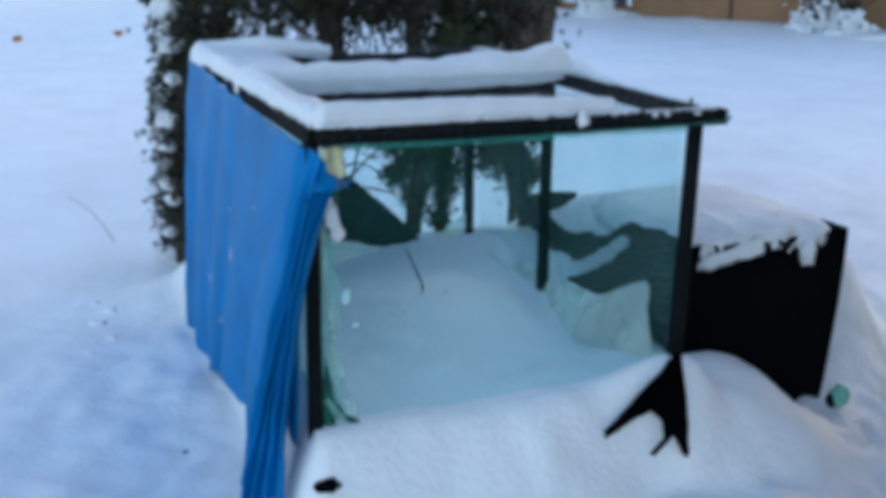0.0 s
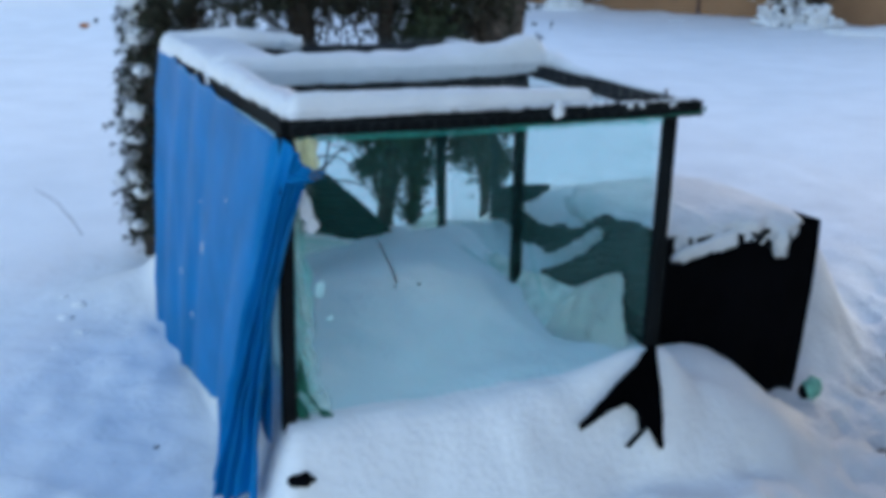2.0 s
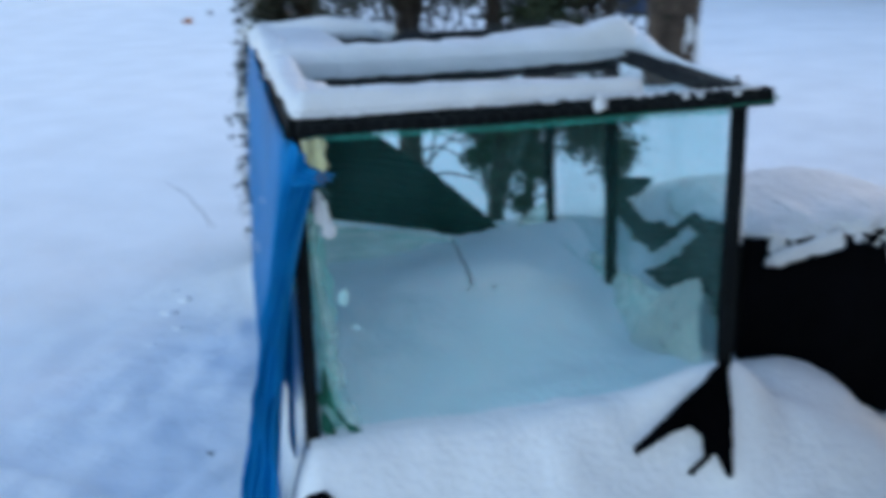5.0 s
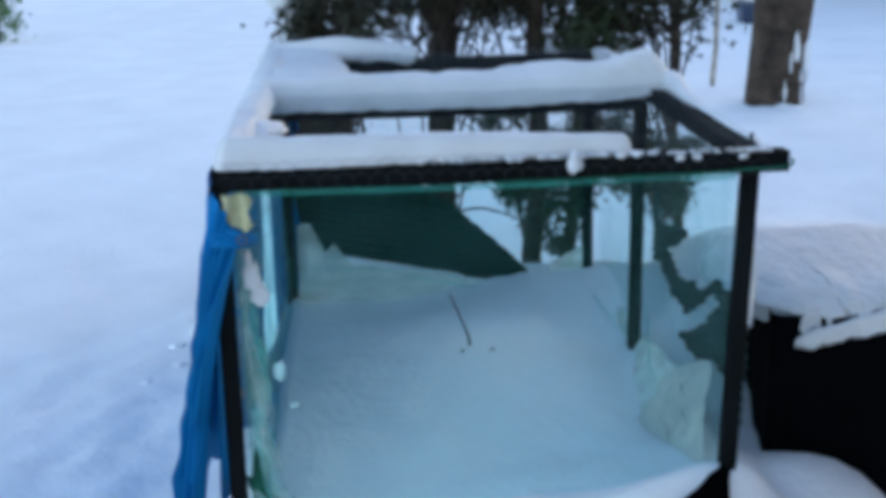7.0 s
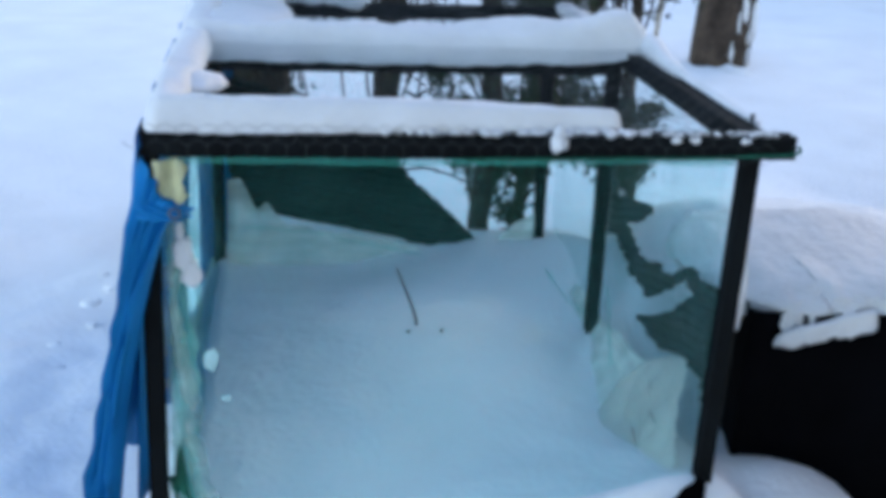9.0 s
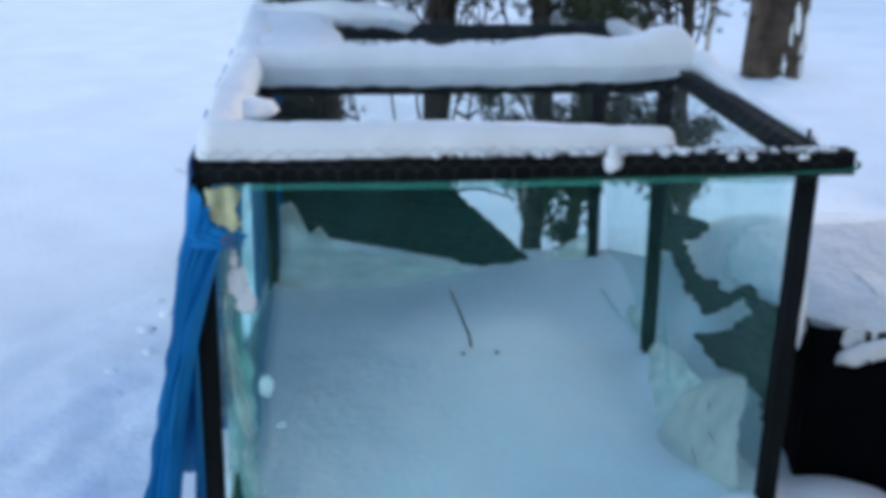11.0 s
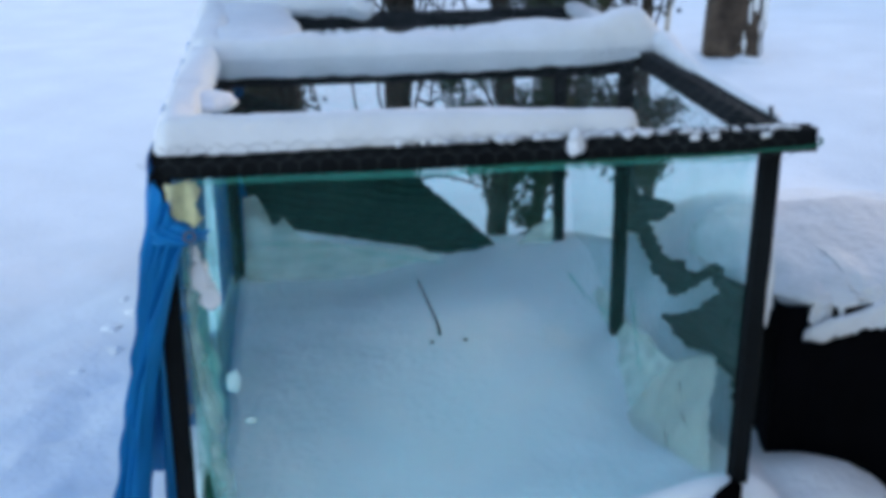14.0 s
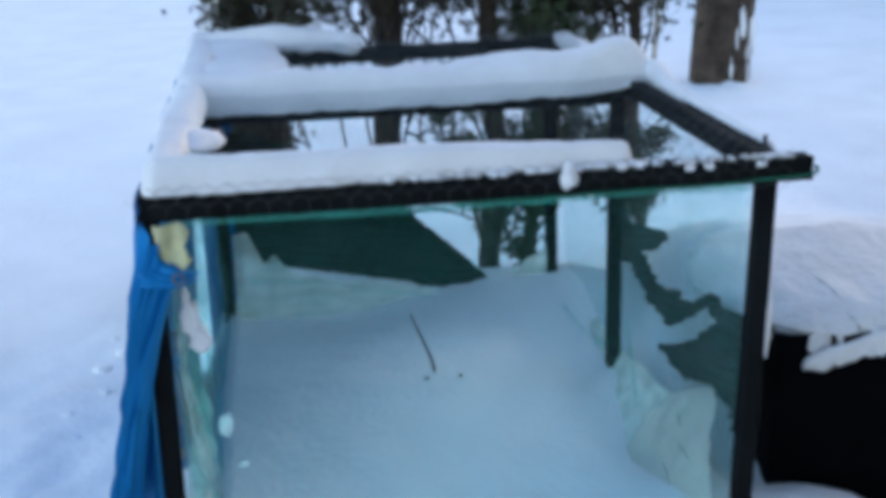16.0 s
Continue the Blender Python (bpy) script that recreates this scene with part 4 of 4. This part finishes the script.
mid += [((rnd.uniform(0.85, 1.0), rnd.uniform(1.9, 2.1), rnd.uniform(0.15, 0.8)), 0.04) for _ in range(7)]
mid += [((rnd.uniform(0.7, 0.84), rnd.uniform(1.9, 2.1), rnd.uniform(0.35, 0.7)), 0.03) for _ in range(2)]
low = random.Random(17)
mid += [((low.uniform(0.82, 1.08), low.uniform(1.85, 2.0), 0.08 + 0.36 * low.random()), 0.028) for _ in range(11)]
arborvitae((0.7, 2.1, -0.25), [(bent(0.90, 1.86, -0.3, 0.95, 2.15, 2.4, s=4), 0.036, 0.025), (bent(0.58, 1.95, -0.3, 0.60, 2.1, 1.0, s=5), 0.055, 0.045), (bent(0.59, 2.08, 0.85, 0.25, 2.3, 1.7, s=5), 0.04, 0.02), (bent(0.61, 2.08, 0.85, 0.72, 2.4, 2.3, s=8), 0.038, 0.02), (bent(0.61, 2.08, 0.9, 1.05, 2.3, 1.8, s=3), 0.03, 0.012)],
           mid, 16500, 4, "many-stemmed arborvitae with bare dark limbs behind the cage", size=0.034, leaf=LEAF_GREEN)
rt = [((rnd.uniform(1.0, 1.65), rnd.uniform(2.0, 2.7), rnd.uniform(0.85, 1.5)), 0.085) for _ in range(55)]
rt += [((rnd.uniform(1.05, 1.3), rnd.uniform(1.9, 2.2), rnd.uniform(0.3, 0.9)), 0.05) for _ in range(14)]
rt += [((low.uniform(1.20, 1.44), low.uniform(1.88, 2.0), 0.16 + 0.32 * low.random()), 0.03) for _ in range(11)]
arborvitae((1.2, 2.2, -0.25), [(bent(1.04, 1.95, -0.3, 1.2, 2.3, 2.4, s=6), 0.03, 0.02), (bent(1.55, 2.4, -0.3, 1.5, 2.5, 2.4, s=7), 0.026, 0.018)],
           rt, 15000, 6, "many-stemmed arborvitae with brown inner twigs and green tips", size=0.034, leaf=LEAF_GREEN)
dust = [((-0.02 + rnd.uniform(-0.02, 0.08), 2.8 + rnd.uniform(-0.05, 0.08), z), 0.012) for z in np.arange(-0.1, 0.65, 0.05)]
dust += [((0.02 + rnd.uniform(-0.04, 0.09), 2.75 + rnd.uniform(-0.05, 0.1), z), 0.014) for z in np.arange(0.6, 1.5, 0.035)]
v, f = sprays(random.Random(21), dust, 1500, 0.036)
tagged(link("snow_dusting", v, f, SNOW, smooth=False), "snow caught in hanging arborvitae foliage", "snow", kind="stuff")

lum = random.Random(31)
for z, r in ((-0.08, 0.03), (0.06, 0.035), (0.14, 0.04), (0.30, 0.035), (0.42, 0.05), (0.60, 0.04), (0.74, 0.05), (0.90, 0.06), (1.02, 0.075), (1.12, 0.07), (1.25, 0.06)):
    snow_lump("snow_clump", (lum.uniform(-0.01, 0.06), 2.63 + lum.uniform(-0.03, 0.03), z), (r * 1.1, r * 0.8, r * 0.75), "snow clump lying on hanging arborvitae foliage", 90 + 7 * z, "snow on the arborvitae")

oak = thing("tree", "thick rough brown tree trunk with snow at its foot", "tree", at=(3.0, 5.65, -0.2))
under(part("trunk", tube([(3.0, 5.65, -0.3), (3.01, 5.65, 0.0), (3.03, 5.66, 0.3), (3.06, 5.68, 0.8), (3.14, 5.7, 2.0), (3.25, 5.7, 4.0)], [0.20, 0.185, 0.185, 0.195, 0.19, 0.16], 28, 0.18), BARK2, None, smooth=True), oak)
for k in range(9):
    a, z = -1.75 + 0.14 * k + rng.uniform(-0.05, 0.05), rng.uniform(-0.08, 0.28)
    snow_lump("snow_patch", (3.03 + 0.185 * math.cos(a), 5.66 + 0.185 * math.sin(a), z), (rng.uniform(0.008, 0.018), 0.012, rng.uniform(0.03, 0.12)), "snow strip frozen to the tree bark", 51 + 3 * k, "snow patches on the bark")
snow_lump("snow_clump", (2.98, 5.42, -0.17), (0.22, 0.14, 0.09), "snow heaped at the foot of the tree", 58)
stake = thing("stake", "thin weathered garden stake standing in snow", "stake", at=(2.8, 6.4, -0.2))
under(part("pole", tube(bent(2.82, 6.4, -0.3, 2.84, 6.42, 1.6, s=9, k=0.02), [0.018] * 9, 7, 0.3), STAKE, None, smooth=True), stake)

# ---- house, hedge and car far off ----
A, B = Vector((5.9, 19.7, 0)), Vector((12.6, 8.5, 0))
along = (B - A).normalized()
back = Vector((-along.y, along.x, 0))
if back.y < 0:
    back = -back
house = thing("house", "low brown-sided house with white-framed openings behind snowbanks", "house", at=tuple((A + B) / 2))


def slab(p0, p1, z0, z1, d0, d1, name, mat, label=""):
    bm = bmesh.new()
    c = []
    for z in (z0, z1):
        for t, d in ((p0, d0), (p1, d0), (p1, d1), (p0, d1)):
            c.append(bm.verts.new(A + along * t + back * d + Vector((0, 0, z))))
    for f in ((0, 1, 2, 3), (4, 5, 6, 7), (0, 1, 5, 4), (1, 2, 6, 5), (2, 3, 7, 6), (3, 0, 4, 7)):
        bm.faces.new([c[i] for i in f])
    bmesh.ops.bevel(bm, geom=bm.edges[:], offset=0.01, segments=1, affect="EDGES")
    return under(part(name, bm, mat, None, label), house)


LEN = 10.1
slab(0, LEN, -0.4, 2.5, 0, 6, "wall", HOUSE)
slab(-0.4, LEN + 0.4, 2.5, 2.75, -0.5, 6.5, "roof", ROOF)
for t in (0.8, 2.4, 7.3):
    slab(t, t + 0.05, -0.4, 2.5, -0.02, -0.002, "batten", DOORM)
for t, w, z0, z1, mat, nm in ((3.49, 0.54, -0.3, 2.05, DOORM, "door"), (4.12, 0.58, -0.1, 1.9, FRAME, "porch_panel"), (5.30, 0.30, -0.1, 1.6, GLASSD, "window")):
    slab(t, t + w, z0, z1, -0.03, -0.004, nm, mat)
    slab(t - 0.07, t - 0.004, z0, z1 + 0.12, -0.06, -0.004, "window_frame", FRAME, "white painted frame")
    slab(t + w + 0.004, t + w + 0.07, z0, z1 + 0.12, -0.06, -0.004, "window_frame", FRAME, "white painted frame")
for i in range(9):
    p = A + along * (0.6 + i * 1.2) - back * rng.uniform(0.3, 0.6)
    snow_lump("snowbank", (p.x, p.y, -0.29), (0.9, 0.5, rng.uniform(0.05, 0.13)), "smooth snowbank against the house wall", i * 5.0, "snowbanks")


def bush(p, r, seed):
    rn = random.Random(seed)
    t = thing("bush", "low bare bush thickly covered with snow", "bush", "snowy bushes", at=(p[0], p[1], -0.2))
    bm = bmesh.new()
    for _ in range(40):
        e = Vector((p[0] + rn.gauss(0, r * 0.7), p[1] + rn.gauss(0, r * 0.5), rn.uniform(0.1, 1.1) * r + 0.1))
        tube([(p[0] + rn.gauss(0, 0.1), p[1], -0.25), ((p[0] + e.x) / 2, (p[1] + e.y) / 2, e.z * 0.6), e], [0.012, 0.008, 0.004], 4, bm=bm)
    under(tagged(part("branch", bm, BARK, None), kind="stuff"), t)
    bm = bmesh.new()
    for _ in range(420):
        h = rn.random() ** 1.5
        q = Vector((p[0] + rn.gauss(0, r * (0.65 - 0.3 * h)), p[1] + rn.gauss(0, r * 0.35), -0.2 + h * r * 1.1))
        s = rn.uniform(0.012, 0.045) * (1.2 - 0.5 * h)
        bmesh.ops.create_icosphere(bm, subdivisions=1, radius=s, matrix=Matrix.Translation(q) @ Matrix.Diagonal((1.4, 1.2, 0.9, 1)))
    under(tagged(part("snow_load", bm, SNOW, None, "white snow on the twigs", True), kind="stuff"), t)


for k, (t, r) in enumerate(((5.5, 0.22), (9.0, 0.36), (9.4, 0.26), (3.2, 0.2))):
    p = A + along * t - back * 0.7
    bush((p.x, p.y), r, 60 + k)

pole = thing("fence_post", "dark weathered wooden post standing in the snow", "post", at=(8.39, 7.35, -0.15))
under(part("pole", beam((8.39, 7.35, -0.4), (8.44, 7.36, 1.3), 0.075, 0.075, 8, 0.01), DOORM, None), pole)
p = Vector((5.0, 12.4, 0))
bush((p.x, p.y), 0.4, 71)
tub = thing("storage_tub", "dark blue plastic tub half buried and topped with snow", "tub", at=(4.54, 10.6, -0.2))
tb = bmesh.new()
rings = []
for k, (h, w) in enumerate(((-0.3, 0.40), (-0.15, 0.44), (0.02, 0.48), (0.05, 0.51), (0.09, 0.51), (0.10, 0.46))):
    rings.append([tb.verts.new((4.54 + 0.62 * w * math.copysign(abs(math.cos(a)) ** 0.6, math.cos(a)), 10.6 + 0.5 * w * math.copysign(abs(math.sin(a)) ** 0.6, math.sin(a)), h)) for a in [2 * math.pi * i / 32 for i in range(32)]])
for r0, r1 in zip(rings, rings[1:]):
    for k in range(32):
        tb.faces.new((r0[k], r0[(k + 1) % 32], r1[(k + 1) % 32], r1[k]))
tb.faces.new(rings[-1])
under(part("body", tb, CARP, None, smooth=True), tub)
snow_lump("snow_clump", (4.54, 10.6, 0.12), (0.29, 0.23, 0.07), "smooth snow heap on the blue tub", 44)
snow_lump("leaf_litter", (-2.3, 15.8, ground_z(-2.3, 15.8) + 0.06), (0.13, 0.1, 0.09), "dark clump of litter on the far snow", 70, "", LEAF)["category"] = "litter"
# a small evergreen far off beside the lawn
green = thing("evergreen_shrub", "small fresh green evergreen shrub far off in the snow", "shrub", at=(-3.2, 10.6, -0.2))
v, f = sprays(random.Random(8), [((-3.2 + 0.1 * math.cos(k), 10.6 + 0.1 * math.sin(k), 0.05 + 0.06 * k), 0.09) for k in range(11)], 500, 0.09)
under(link("crown", v, f, FRESH, smooth=False), green)
under(part("trunk", tube([(-3.2, 10.6, -0.3), (-3.2, 10.6, 0.2), (-3.19, 10.6, 0.7)], [0.03, 0.02, 0.008], 7), BARK, None, smooth=True), green)
ORANGE = material("dry_leaf", (0.45, 0.16, 0.05), 0.8, vary=0.2)
for x, y, k in ((-0.31, 11.7, 0.05), (0.76, 11.7, 0.05)):
    leaf = snow_lump("fallen_leaf", (x, y, ground_z(x, y) + 0.03), (k, k, k * 0.6), "dry orange leaf lying on the far snow", x, "fallen leaves", ORANGE)
    leaf["category"] = "leaf"
scrap = snow_lump("leaf_scrap", (-0.265, 0.63, ground_z(-0.265, 0.63) + 0.004), (0.008, 0.008, 0.005), "tiny dark leaf scrap on the snow", 4.4, "leaf scraps", LEAF)
